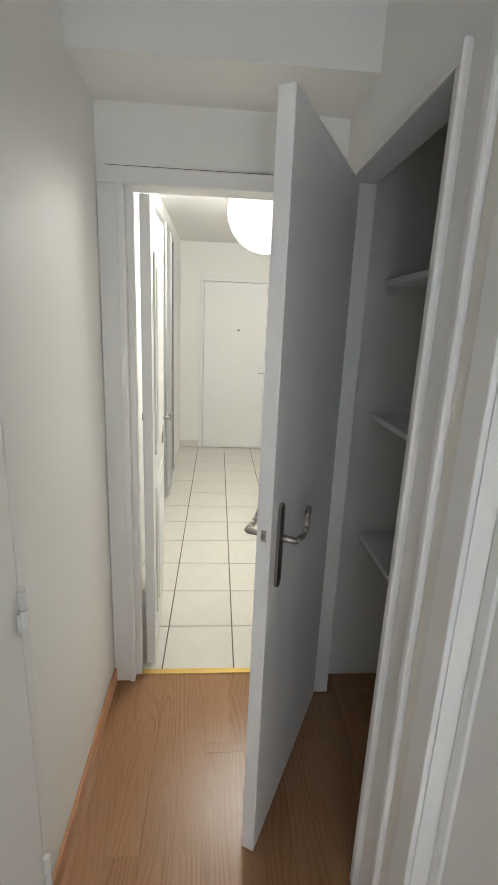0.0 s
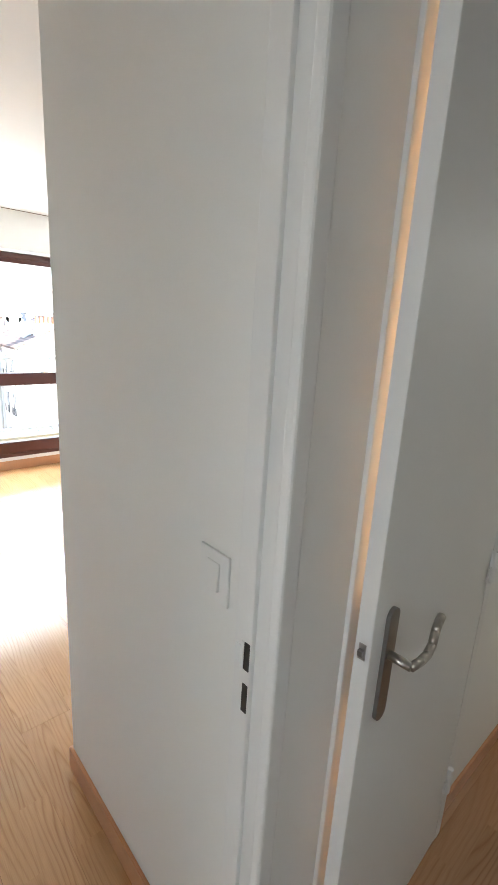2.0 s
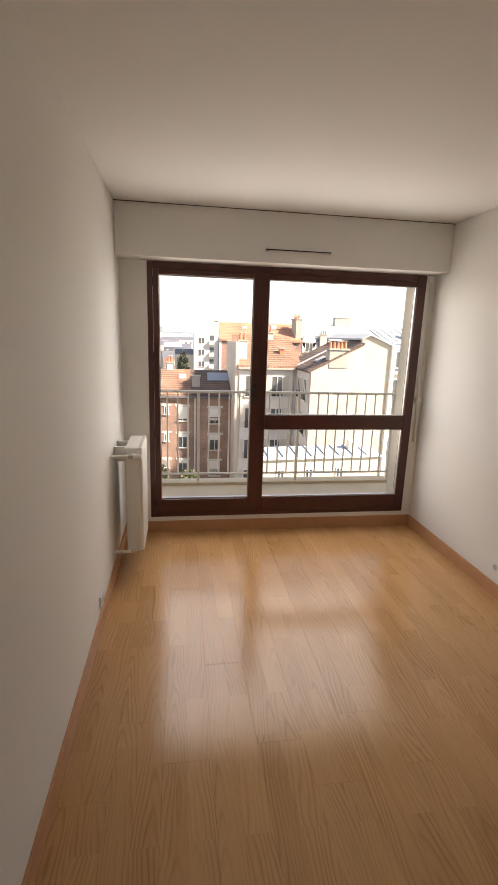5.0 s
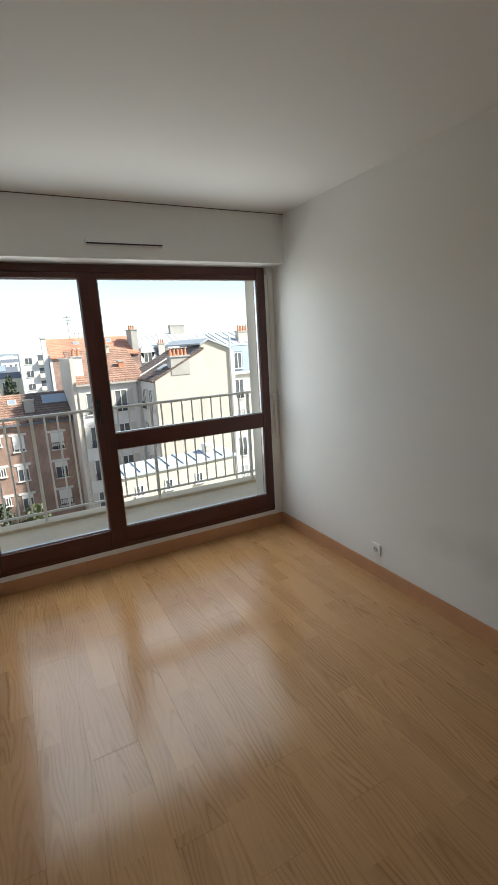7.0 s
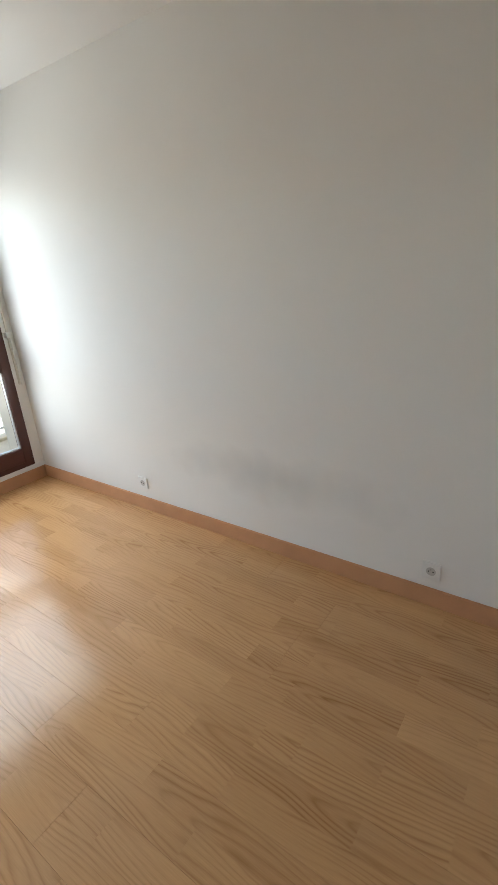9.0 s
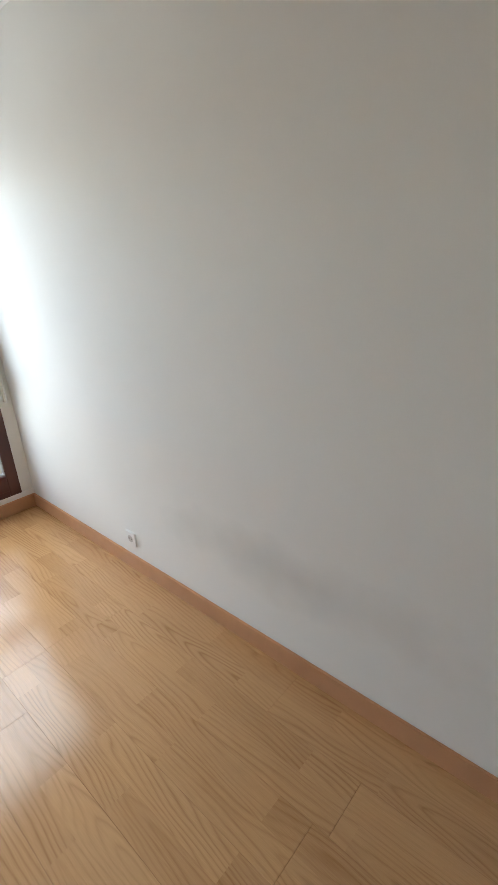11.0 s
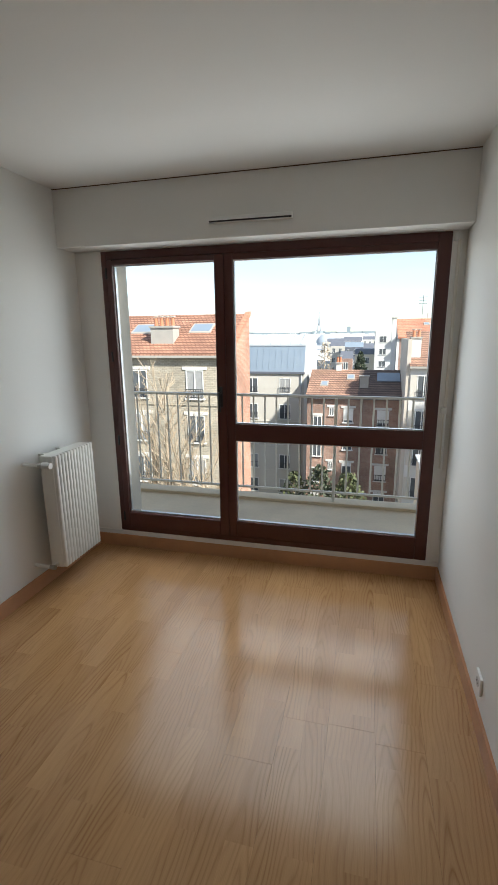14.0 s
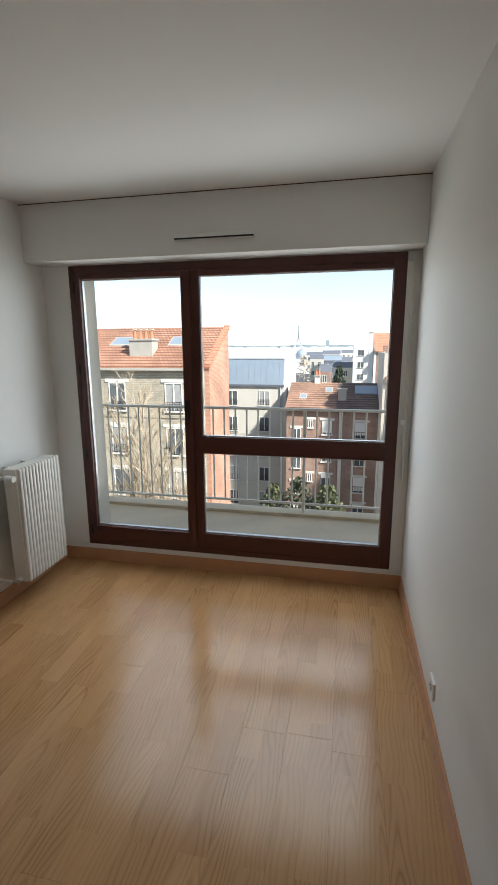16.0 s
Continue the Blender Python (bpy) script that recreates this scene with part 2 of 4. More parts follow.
def tube(bm, pts, r, seg=8):
    for a, b in zip(pts, pts[1:]):
        rod(bm, a, b, r, seg=seg)
    for p in pts[1:-1]:
        bmesh.ops.create_icosphere(bm, subdivisions=1, radius=r, matrix=Matrix.Translation(p))
    return bm


def prism(bm, poly, axis, a, b):
    """A polygon of two coordinates pushed along the axis (0 x, 1 y, 2 z) from a to b."""
    def at(p, v):
        c = list(p)
        c.insert(axis, v)
        return c
    lo = [bm.verts.new(at(p, a)) for p in poly]
    hi = [bm.verts.new(at(p, b)) for p in poly]
    n = len(poly)
    bm.faces.new(lo)
    bm.faces.new(list(reversed(hi)))
    for i in range(n):
        bm.faces.new((lo[i], hi[i], hi[(i + 1) % n], lo[(i + 1) % n]))
    bmesh.ops.recalc_face_normals(bm, faces=bm.faces)
    return bm


def link(name, bm, material, parent=None, smooth=False):
    bmesh.ops.recalc_face_normals(bm, faces=bm.faces)
    me = bpy.data.meshes.new(name)
    bm.to_mesh(me)
    bm.free()
    me.materials.append(material)
    if smooth:
        for p in me.polygons:
            p.use_smooth = True
    ob = new(name, me)
    if parent:
        ob.parent = parent
    return ob


def part(name, bm, material, parent, label="", smooth=False):
    ob = link(name, bm, material, parent, smooth)
    return tagged(ob, label) if label else ob


def thing(name, label, category, group="", at=(0, 0, 0), kind=""):
    ob = new(name)
    ob.matrix_world = pose(*at) if len(at) == 3 else at
    return tagged(ob, label, category, group, kind)


def setting(name, bm, material, label, category):
    return tagged(link(name, bm, material), label, category, kind="structure")


def B(*a, **k):
    return box(bmesh.new(), *a, **k)


def panel(x0, x1, y0, y1, z0, z1, holes, axis):
    """A wall slab with rectangular openings. axis: along which the wall runs (0 x, 1 y); holes: (from, to, bottom, top)."""
    bm = bmesh.new()
    lo, hi = (x0, x1) if axis == 0 else (y0, y1)

    def piece(a, b, c, d):
        if b - a > 1e-4 and d - c > 1e-4:
            if axis == 0:
                box(bm, a, b, y0, y1, c, d)
            else:
                box(bm, x0, x1, a, b, c, d)
    at = lo
    for a, b, c, d in sorted(holes):
        piece(at, a, z0, z1)
        piece(a, b, z0, c)
        piece(a, b, d, z1)
        at = b
    piece(at, hi, z0, z1)
    bmesh.ops.remove_doubles(bm, verts=bm.verts, dist=1e-5)
    return bm


# ---- plan ----
XL, XR = 0.0, 2.525          # bedroom side walls
YW = 5.0                     # window plane
YB = 4.81                    # face of the beam over the window
YC = 1.278                   # corner of the passage
XP = 0.876                   # passage wall
YN, YS = 0.32, -0.55       # corridor side walls
XE = 2.59                    # corridor end wall
XH = 6.67                    # entrance wall of the hall
H = 2.5
ZF = -0.025                   # bedroom floor, a little under the corridor floor
WX0, WX1, WZ0, WZ1 = 0.203, 2.446, 0.105, 2.145   # window frame

# ---- walls, ceilings ----
setting("wall_left", B(-0.2, XL, YN, 5.2, -0.1, H), M_WALL, "white painted bedroom wall beside the radiator", "wall")
setting("wall_right", B(XR, XR + 0.2, YC - 0.1, 5.2, -0.1, H), M_WALLR, "white painted bedroom wall with faint grey scuffs", "wall")
setting("wall_back", B(XP, XR, YC - 0.1, YC, -0.1, H), M_WALL, "white painted wall at the back of the bedroom", "wall")
setting("wall_passage", B(XP, XP + 0.08, YN + 0.07, YC - 0.1, -0.1, H), M_WALL, "white painted passage wall with a light switch", "wall")
setting("wall_window", panel(-0.2, XR + 0.2, YW, YW + 0.2, -0.1, H, [(WX0, WX1, WZ0, WZ1)], 0), M_WALL,
        "white painted wall around the balcony window", "wall")
setting("window_beam", B(XL, XR, YB, YW, 2.148, H - 0.003, bevel=0.004), M_WALL, "white boxed beam over the window with a thin ceiling crack", "beam")
setting("ceiling_bedroom", B(-0.2, XR + 0.2, YN, 5.2, H, H + 0.15), M_CEIL, "plain white painted bedroom ceiling", "ceiling")
setting("ceiling_corridor", B(-0.9, XE + 0.1, -1.4, YN, H, H + 0.15), M_CEIL, "plain white corridor ceiling", "ceiling")
setting("bulkhead", B(2.29, XE, YS, YN, 2.285, H), M_WALL, "white boxed soffit before the hall doorway", "beam")
# corridor
setting("wall_corridor_north", panel(-0.9, XE + 0.1, YN, YN + 0.07, 0, H, [(0.0, 0.882, 0, 2.06), (1.07, 1.672, 0, 2.07)], 0), M_WALL,
        "white corridor wall with the bedroom and toilet doors", "wall")
setting("wall_corridor_south", panel(-0.9, XE + 0.1, YS - 0.07, YS, 0, H, [(0.3, 1.495, 0, 2.35), (1.74, 2.5, 0, 2.09)], 0), M_WALL,
        "white corridor wall with an open closet", "wall")
# the west opening and the recess past it are unseen, added to hold the fill lamp
setting("wall_corridor_west", panel(-1.0, -0.9, -1.4, 0.405, 0, H, [(-0.52, 0.28, 0, 2.05)], 1), M_WALL, "plain white corridor end wall with an added opening", "wall")
setting("wall_fill_recess", B(-1.25, -1.15, -1.4, 0.405, 0, H), M_WALL, "plain white wall closing the added opening", "wall")
setting("floor_fill_recess", B(-1.15, -0.9, -1.35, 0.405, -0.1, -0.002), M_SUB, "floor of the added opening", "floor")
setting("wall_corridor_east", panel(XE, XE + 0.08, YS, YN, 0, H, [(-0.52, 0.24, 0, 2.05)], 1), M_WALL,
        "white end wall with the doorway to the hall", "wall")
# closet
setting("wall_closet", B(1.5, 1.6, -1.25, YS - 0.07, 0, H), M_WALL, "white closet side wall", "wall")
setting("wall_closet_far", B(2.60, 2.67, -1.25, YS - 0.07, 0, H), M_WALL, "pale grey closet side wall", "wall")
setting("wall_closet_back", B(1.5, 2.69, -1.35, -1.25, 0, H), M_WALL, "white closet back wall", "wall")
# toilet
setting("wall_toilet_north", B(XP + 0.08, 2.0, 1.09, YC - 0.1, 0, H), M_WCTILE, "amber tiled toilet wall", "wall")
setting("wall_toilet_east", B(2.0, 2.1, YN + 0.07, YC - 0.1, 0, H), M_WCTILE, "amber tiled toilet wall", "wall")
setting("floor_toilet", B(XP, 2.0, YN + 0.051, YC - 0.1, -0.1, -0.001), M_WCTILE, "amber tiled toilet floor", "floor")
# hall
setting("wall_hall_entrance", B(XH, XH + 0.15, -2.6, 0.9, 0, H), M_WALL, "white hall wall with the entrance door", "wall")
setting("wall_hall_north", B(XE + 0.08, XH, 0.356, 0.47, 0, H), M_WALL, "white hall wall behind sliding doors", "wall")
setting("wall_hall_south", B(XE + 0.08, XH, -2.6, -2.5, 0, H), M_WALL, "white far side wall of the hall", "wall")
setting("wall_hall_west", B(XE + 0.1, XE + 0.18, -2.5, -1.35, 0, H), M_WALL, "white hall wall", "wall")
setting("ceiling_hall", B(XE + 0.1, XH, -2.6, 0.47, H, H + 0.15), M_CEIL, "white painted hall ceiling", "ceiling")
setting("floor_hall_bed", B(XE + 0.03, XH, -2.6, 0.47, -0.1, -0.006), M_GROUT, "tile joints of the hall floor", "floor")
setting("floor_bed", B(-0.9, XE + 0.03, -1.35, YN + 0.05, -0.1, -0.009), M_SUB, "base under the corridor boards", "floor")
setting("floor_bed_bedroom", B(-0.1, XR, YN + 0.05, 5.0, -0.1, ZF - 0.009), M_SUB, "base under the bedroom boards", "floor")

toilet_lamp = new("toilet_bulb", bpy.data.lights.new("toilet_bulb", 'POINT'))
toilet_lamp.data.energy, toilet_lamp.data.color, toilet_lamp.data.shadow_soft_size = 0.6, (1.0, 0.70, 0.42), 0.05
toilet_lamp.location = (1.35, 0.85, 1.5)


# ---- boards and tiles ----
def boards(parent, x0, x1, y0, y1, along, material, width=0.192, length=1.286, seed=3, z=0.0, notch=None):
    rng = random.Random(seed)
    a0, a1, c0, c1 = (y0, y1, x0, x1) if along == 1 else (x0, x1, y0, y1)
    c, i = c0, 0
    shared = {}
    while c < c1 - 0.004:
        w = min(width, c1 - c)
        a = a0 - rng.random() * length
        lo = notch[1] if notch and c > notch[0] else a0
        while a < a1 - 0.004:
            s, e = max(a, lo), min(a + length, a1)
            if e - s > 0.01:
                L = round(e - s, 3)
                key = (L, round(w, 3))
                if key not in shared:
                    g = 0.00025
                    bm = B(g, w - g, g, L - g, -0.008, 0) if along == 1 else B(g, L - g, g, w - g, -0.008, 0)
                    top = [ed for ed in bm.edges if all(v.co.z > -0.001 for v in ed.verts)]
                    bmesh.ops.bevel(bm, geom=top, offset=0.0003, segments=1, affect='EDGES')
                    me = bpy.data.meshes.new("floor_board")
                    bmesh.ops.recalc_face_normals(bm, faces=bm.faces)
                    bm.to_mesh(me)
                    bm.free()
                    me.materials.append(material)
                    shared[key] = me
                ob = new("floor_board", shared[key])
                ob.location = (c, s, z) if along == 1 else (s, c, z)
                ob.parent = parent
            a += length
        c += w
        i += 1


floor_bedroom = tagged(new("floor"), "light oak laminate bedroom floor with a satin sheen", "floor", kind="structure")
floor_corridor = tagged(new("floor"), "light oak laminate corridor floor", "floor", kind="structure")
floor_hall = tagged(new("floor"), "cream square tile hall floor with brown joints", "floor", kind="structure")

toilet_wall = bpy.data.objects["wall_toilet_east"]
for k in range(9):
    part("tile_joint", B(1.9965, 1.9995, 0.41, 1.09, 0.08 + 0.15 * k, 0.086 + 0.15 * k), M_WCGROUT, toilet_wall)

# ---- door frames and trim ----
def lining(name, axis, lo, hi, f0, f1, top, label, width=0.05, proud=0.012, over=None):
    """The frame of a doorway from lo to hi along the axis (0 x, 1 y), between the wall faces f0 and f1."""
    ob = tagged(new(name), label, "door frame", kind="structure")

    def piece(nm, a, b, z0, z1, g0=f0 - proud, g1=f1 + proud, bev=0.004):
        bm = B(a, b, g0, g1, z0, z1, bevel=bev) if axis == 0 else B(g0, g1, a, b, z0, z1, bevel=bev)
        part(nm, bm, M_GLOSS, ob)
    piece("jamb", lo - width, lo, 0, top)
    piece("jamb", hi, hi + width, 0, top)
    piece("head", lo - width, hi + width, top, top + (over or width))
    return ob


bed_frame = tagged(new("door_frame_bedroom"), "white moulded door frame of the bedroom", "door frame", kind="structure")
part("jamb", B(-0.03, 0.02, YN - 0.012, YN + 0.037, 0, 2.03, bevel=0.004), M_GLOSS, bed_frame)
part("head", B(-0.03, 0.93, YN - 0.012, YN + 0.037, 2.03, 2.08, bevel=0.004), M_GLOSS, bed_frame)
part("jamb", B(0.866, 0.905, YN + 0.058, YN + 0.102, 0, 2.03, bevel=0.003), M_GLOSS, bed_frame)
part("rebate", B(0.876, 0.905, YN + 0.022, YN + 0.058, 0, 2.03), M_GLOSS, bed_frame)
part("moulding", B(0.864, 0.905, YN - 0.002, YN + 0.022, 0, 2.03, bevel=0.009, seg=4), M_GLOSS, bed_frame)
lining("door_frame_toilet", 0, 1.09, 1.66, YN, YN + 0.07, 2.055, "white moulded door frame of the toilet", 0.042, 0.010)
part("casing", B(1.6655, 1.702, YN - 0.034, YN - 0.0105, 0, 2.078, bevel=0.003), M_GLOSS, bpy.data.objects["door_frame_toilet"])
part("casing", B(1.035, 1.6650, YN - 0.034, YN - 0.0105, 2.052, 2.078, bevel=0.003), M_GLOSS, bpy.data.objects["door_frame_toilet"])
lining("door_frame_closet", 0, 1.775, 2.49, YS - 0.07, YS, 2.06, "white moulded frame of the open closet", 0.03, 0.014)
lining("door_frame_hall", 1, -0.50, 0.228, XE, XE + 0.08, 2.034, "white door frame between corridor and hall", 0.09, 0.016, 0.056)
lining("door_frame_entrance", 1, -0.745, 0.065, XH - 0.02, XH, 2.06, "white frame of the entrance door", 0.05)
part("stop", B(XE + 0.02, XE + 0.07, 0.205, 0.2275, 0, 2.034, bevel=0.003), M_GLOSS, bpy.data.objects["door_frame_hall"])
part("bead", B(XE - 0.022, XE - 0.0165, 0.228, 0.250, 0, 2.034, bevel=0.0025), M_GLOSS, bpy.data.objects["door_frame_hall"])
part("paint_gap", B(XE - 0.006, XE + 0.0005, -0.5, 0.29, 2.0905, 2.0935), M_SUB, bpy.data.objects["door_frame_hall"])
# fluted casing between the open closet and the sliding door
closet_frame = bpy.data.objects["door_frame_closet"]
for x0, x1, dy, bev, m_ in ((1.725, 1.744, 0.024, 0.008, M_GLOSS), (1.642, 1.725, 0.008, 0.003, M_GLOSS), (1.612, 1.642, 0.022, 0.009, M_GLOSS),
                            (1.564, 1.612, 0.007, 0.002, M_CREAM), (1.495, 1.564, 0.014, 0.004, M_GLOSS)):
    part("moulding", B(x0, x1, YS + 0.0005, YS + dy, 0, 2.09 if x0 > 1.6 else 2.35, bevel=bev, seg=3), m_, closet_frame)
strike = tagged(new("strike_plate"), "pair of dark lock slots in the white door frame", "lock")
for z0, z1 in ((1.012, 1.066), (0.925, 0.982)):
    part("slot", B(0.8645, 0.8662, YN + 0.061, YN + 0.074, z0, z1), M_BLACK, strike)
part("keeper", B(0.862, 0.8662, YN + 0.074, YN + 0.081, 1.012, 1.066, bevel=0.001), M_PLASTIC, strike)
part("keeper_tab", B(0.861, 0.8662, YN + 0.081, YN + 0.092, 1.022, 1.056, bevel=0.001), M_PLASTIC, strike)


def baseboard(x0, x1, y0, y1, h=0.07, z0=0.0):
    bm = B(x0, x1, y0, y1, z0, h)
    top = [e for e in bm.edges if all(v.co.z > h - 0.001 for v in e.verts)]
    bmesh.ops.bevel(bm, geom=top, offset=0.004, segments=2, affect='EDGES')
    return setting("baseboard", bm, M_BASE, "reddish beech-coloured baseboard along the wall", "baseboard")


baseboard(XL, XL + 0.012, 0.43, YW - 0.014, z0=ZF)
baseboard(XR - 0.012, XR, YC + 0.012, YW - 0.014, z0=ZF)
baseboard(XL, XR, YW - 0.014, YW - 0.002, z0=ZF)
baseboard(XP + 0.0, XR, YC, YC + 0.012, z0=ZF)
baseboard(XP - 0.012, XP - 0.0005, YN + 0.103, YC + 0.012, z0=ZF)
baseboard(1.705, XE - 0.012, YN - 0.012, YN - 0.0005)
baseboard(1.655, 1.715, YS + 0.0085, YS + 0.022)
setting("baseboard", B(XH - 0.012, XH, 0.117, 0.356, 0, 0.078, bevel=0.003), M_TILE, "cream tile skirting by the entrance", "baseboard")
setting("window_plinth", B(XL, XR, YW - 0.008, YW - 0.0005, 0.07, WZ0), M_GLOSS, "thin white strip under the window frame", "trim")
setting("threshold", B(XE + 0.02, XE + 0.05, -0.5, 0.204, -0.002, 0.006, bevel=0.002), M_BRASS, "brass threshold strip between laminate and tiles", "threshold")
setting("beam_crack", B(XL, XR, YB - 0.003, YB + 0.001, H - 0.0055, H - 0.001), M_SUB, "dark shrinkage gap between beam and ceiling", "gap")


# ---- doors ----
def handle(parent, x, z, y, s, flip=1):
    """A lever handle on a long rounded plate; s: the side on which it stands out along y."""
    ring = []
    for k in range(18):
        zc = z + 0.079 if k < 9 else z - 0.127
        ring.append((x + 0.018 * math.cos(math.pi * (k % 9) / 8 + (0 if k < 9 else math.pi)), zc + 0.018 * math.sin(math.pi * (k % 9) / 8 + (0 if k < 9 else math.pi))))
    bm = prism(bmesh.new(), ring, 1, min(y, y + s * 0.008), max(y, y + s * 0.008))
    hd = part("handle", bm, M_DKSTEEL, parent, "brushed nickel lever on a long dark plate")
    bm = bmesh.new()
    yo = y + s * 0.05
    rod(bm, (x, y, z), (x, yo, z), 0.009, seg=12)
    pts = [(x, yo, z), (x - flip * 0.03, yo + s * 0.004, z - 0.001), (x - flip * 0.056, yo + s * 0.004, z - 0.001), (x - flip * 0.076, yo + s * 0.003, z + 0.010),
           (x - flip * 0.090, yo, z + 0.030), (x - flip * 0.104, yo - s * 0.002, z + 0.043), (x - flip * 0.122, yo - s * 0.004, z + 0.046)]
    tube(bm, pts, 0.0085, seg=10)
    part("lever", bm, M_STEEL, hd, smooth=True)


def leaf(name, label, w, h, ya, yb, m, hinges=(), handle_z=1.03, both=True, panelled=False, material=None, face=0):
    """A door leaf hinged at its origin that reaches along x."""
    d = tagged(new(name), label, "door")
    d.matrix_world = m
    material = material or M_GLOSS
    part("leaf", B(0, w, ya, yb, 0.008, h, bevel=0.003), material, d)
    if panelled:
        for z0, z1 in ((0.2, 0.85), (1.0, 1.85)):
            for s, y in ((-1, ya), (1, yb)):
                part("moulding", B(0.12, w - 0.12, min(y, y + s * 0.008), max(y, y + s * 0.008), z0, z1, bevel=0.006), material, d)
                part("field", B(0.16, w - 0.16, min(y, y + s * 0.014), max(y, y + s * 0.014), z0 + 0.05, z1 - 0.05, bevel=0.008), material, d)
    if handle_z:
        handle(d, w - 0.06, handle_z, ya, -1)
        if both:
            handle(d, w - 0.06, handle_z, yb, 1)
        mid = (ya + yb) / 2
        part("latch", B(w - 0.001, w + 0.0015, mid - 0.007, mid + 0.007, handle_z + 0.008, handle_z + 0.04, bevel=0.0006), M_STEEL, d)
        part("bolt", B(w, w + 0.009, mid - 0.005, mid + 0.005, handle_z + 0.018, handle_z + 0.03, bevel=0.001), M_DKSTEEL, d)
    for z in hinges:
        bm = bmesh.new()
        y = ya if face == 0 else yb
        s = -1 if face == 0 else 1
        rod(bm, (0.0, y + s * 0.007, z - 0.045), (0.0, y + s * 0.007, z - 0.001), 0.009, seg=10)
        rod(bm, (0.0, y + s * 0.007, z + 0.001), (0.0, y + s * 0.007, z + 0.045), 0.009, seg=10)
        box(bm, 0.0, 0.018, min(y, y + s * 0.004), max(y, y + s * 0.004), z - 0.042, z - 0.002)
        part("hinge", bm, M_GLOSS, d)
    return d


leaf("toilet_door", "plain white toilet door standing slightly ajar", 0.631, 2.046, -0.032, 0.0,
     pose(1.662, YN - 0.034, 0, 0, 0, 183.2), hinges=(0.26, 0.997, 1.79), handle_z=1.022, face=1)
leaf("bedroom_door", "plain white bedroom door opened back along the wall", 0.80, 2.04, 0.0, 0.04,
     pose(0.052, YN + 0.105, 0, 0, 0, 85.2), handle_z=0.99, hinges=())
leaf("closet_door", "plain white closet door swung open into the corridor", 0.69, 2.055, 0.0, 0.04,
     pose(2.485, YS + 0.018, 0, 0, 0, 153.0), handle_z=1.045)
leaf("hall_door", "white panelled door folded open against the hall wall", 0.72, 2.03, 0.0, 0.04,
     pose(XE + 0.085, 0.150, 0, 0, 0, 3.6), handle_z=1.06, panelled=True)
ent = leaf("entrance_door", "plain white closed entrance door with a spy hole", 0.80, 2.05, -0.045, -0.02,
           pose(XH - 0.016, 0.06, 0, 0, 0, -90), handle_z=None)
bm = bmesh.new()
rod(bm, (0.42, -0.045, 1.5), (0.42, -0.051, 1.5), 0.012, seg=14)
part("spy_hole", bm, M_BLACK, ent)
part("lock_case", B(0.70, 0.79, -0.075, -0.045, 0.97, 1.08, bevel=0.004), M_PLASTIC, ent)
bm = bmesh.new()
rod(bm, (0.745, -0.075, 0.99), (0.745, -0.10, 0.99), 0.008)
rod(bm, (0.745, -0.10, 0.99), (0.68, -0.10, 0.985), 0.007)
part("lever", bm, M_STEEL, ent)
part("lock_rail", B(0.752, 0.782, -0.062, -0.045, 0.01, 2.05, bevel=0.004), M_GLOSS, ent)


# ---- closet and hall things ----
def shelf(z, x0=2.2):
    s = tagged(link("closet_shelf", B(1.62, 2.598, -1.245, -0.735, z, z + 0.022, bevel=0.003), M_GLOSS), "white painted closet shelf on battens", "shelf", "closet shelves")
    part("batten", B(2.573, 2.598, -1.24, -0.745, z - 0.03, z - 0.0005), M_GLOSS, s)


for z in (0.715, 1.235, 1.745):
    shelf(z)
sd = tagged(new("sliding_door"), "white sliding closet door in a slim frame", "door")
part("leaf", B(0.302, 1.585, YS - 0.066, YS - 0.046, 0.02, 2.35), M_GLOSS, sd)
part("edge_profile", B(1.462, 1.493, YS - 0.046, YS - 0.036, 0.02, 2.35, bevel=0.003), M_PLASTIC, sd)
part("guide_rail", B(0.302, 1.493, YS - 0.044, YS - 0.004, 0.001, 0.012, bevel=0.002), M_ALU, sd)
part("guide_groove", B(0.302, 1.493, YS - 0.028, YS - 0.020, 0.012, 0.0135), M_BLACK, sd)
# plain panels, the first white and two grey, none of them a mirror
for i, x0 in enumerate((3.80, 4.79, 5.20)):
    sl = tagged(new("hall_sliding_door"), "plain-panelled sliding closet door in a dark slim frame", "door", "hall sliding doors")
    y1 = 0.354 - 0.02 * (i % 2)
    x1 = x0 + (0.98, 0.40, 0.36)[i]
    part("pane", B(x0 + 0.03, x1 - 0.03, y1 - 0.012, y1 - 0.004, 0.06, 2.3), M_ALU if i else M_GLOSS, sl)
    for a, b in ((x0, x0 + 0.03), (x1 - 0.03, x1)):
        part("stile", B(a, b, y1 - 0.02, y1, 0.02, 2.34, bevel=0.003), M_BLACK if i == 2 else M_ALU, sl)
    for a, b in ((0.02, 0.06), (2.3, 2.34)):
        part("rail", B(x0 + 0.03, x1 - 0.03, y1 - 0.02, y1, a, b), M_ALU, sl)

lantern = thing("paper_lantern", "round white paper lantern glowing under the hall ceiling", "lamp", at=(3.8, -0.385, 2.237))
bm = bmesh.new()
bmesh.ops.create_uvsphere(bm, u_segments=48, v_segments=26, radius=0.235)
for v in bm.verts:
    ring = 1 + 0.007 * math.cos(v.co.z / 0.235 * 24)
    v.co.x *= ring
    v.co.y *= ring
part("shade", bm, glow("lit paper", (1.0, 0.93, 0.78), 0.09), lantern, "lit ribbed paper", smooth=True)
bm = bmesh.new()
rod(bm, (0, 0, 0.23), (0, 0, 0.263), 0.004, seg=8)
part("cord", bm, M_PLASTIC, lantern)
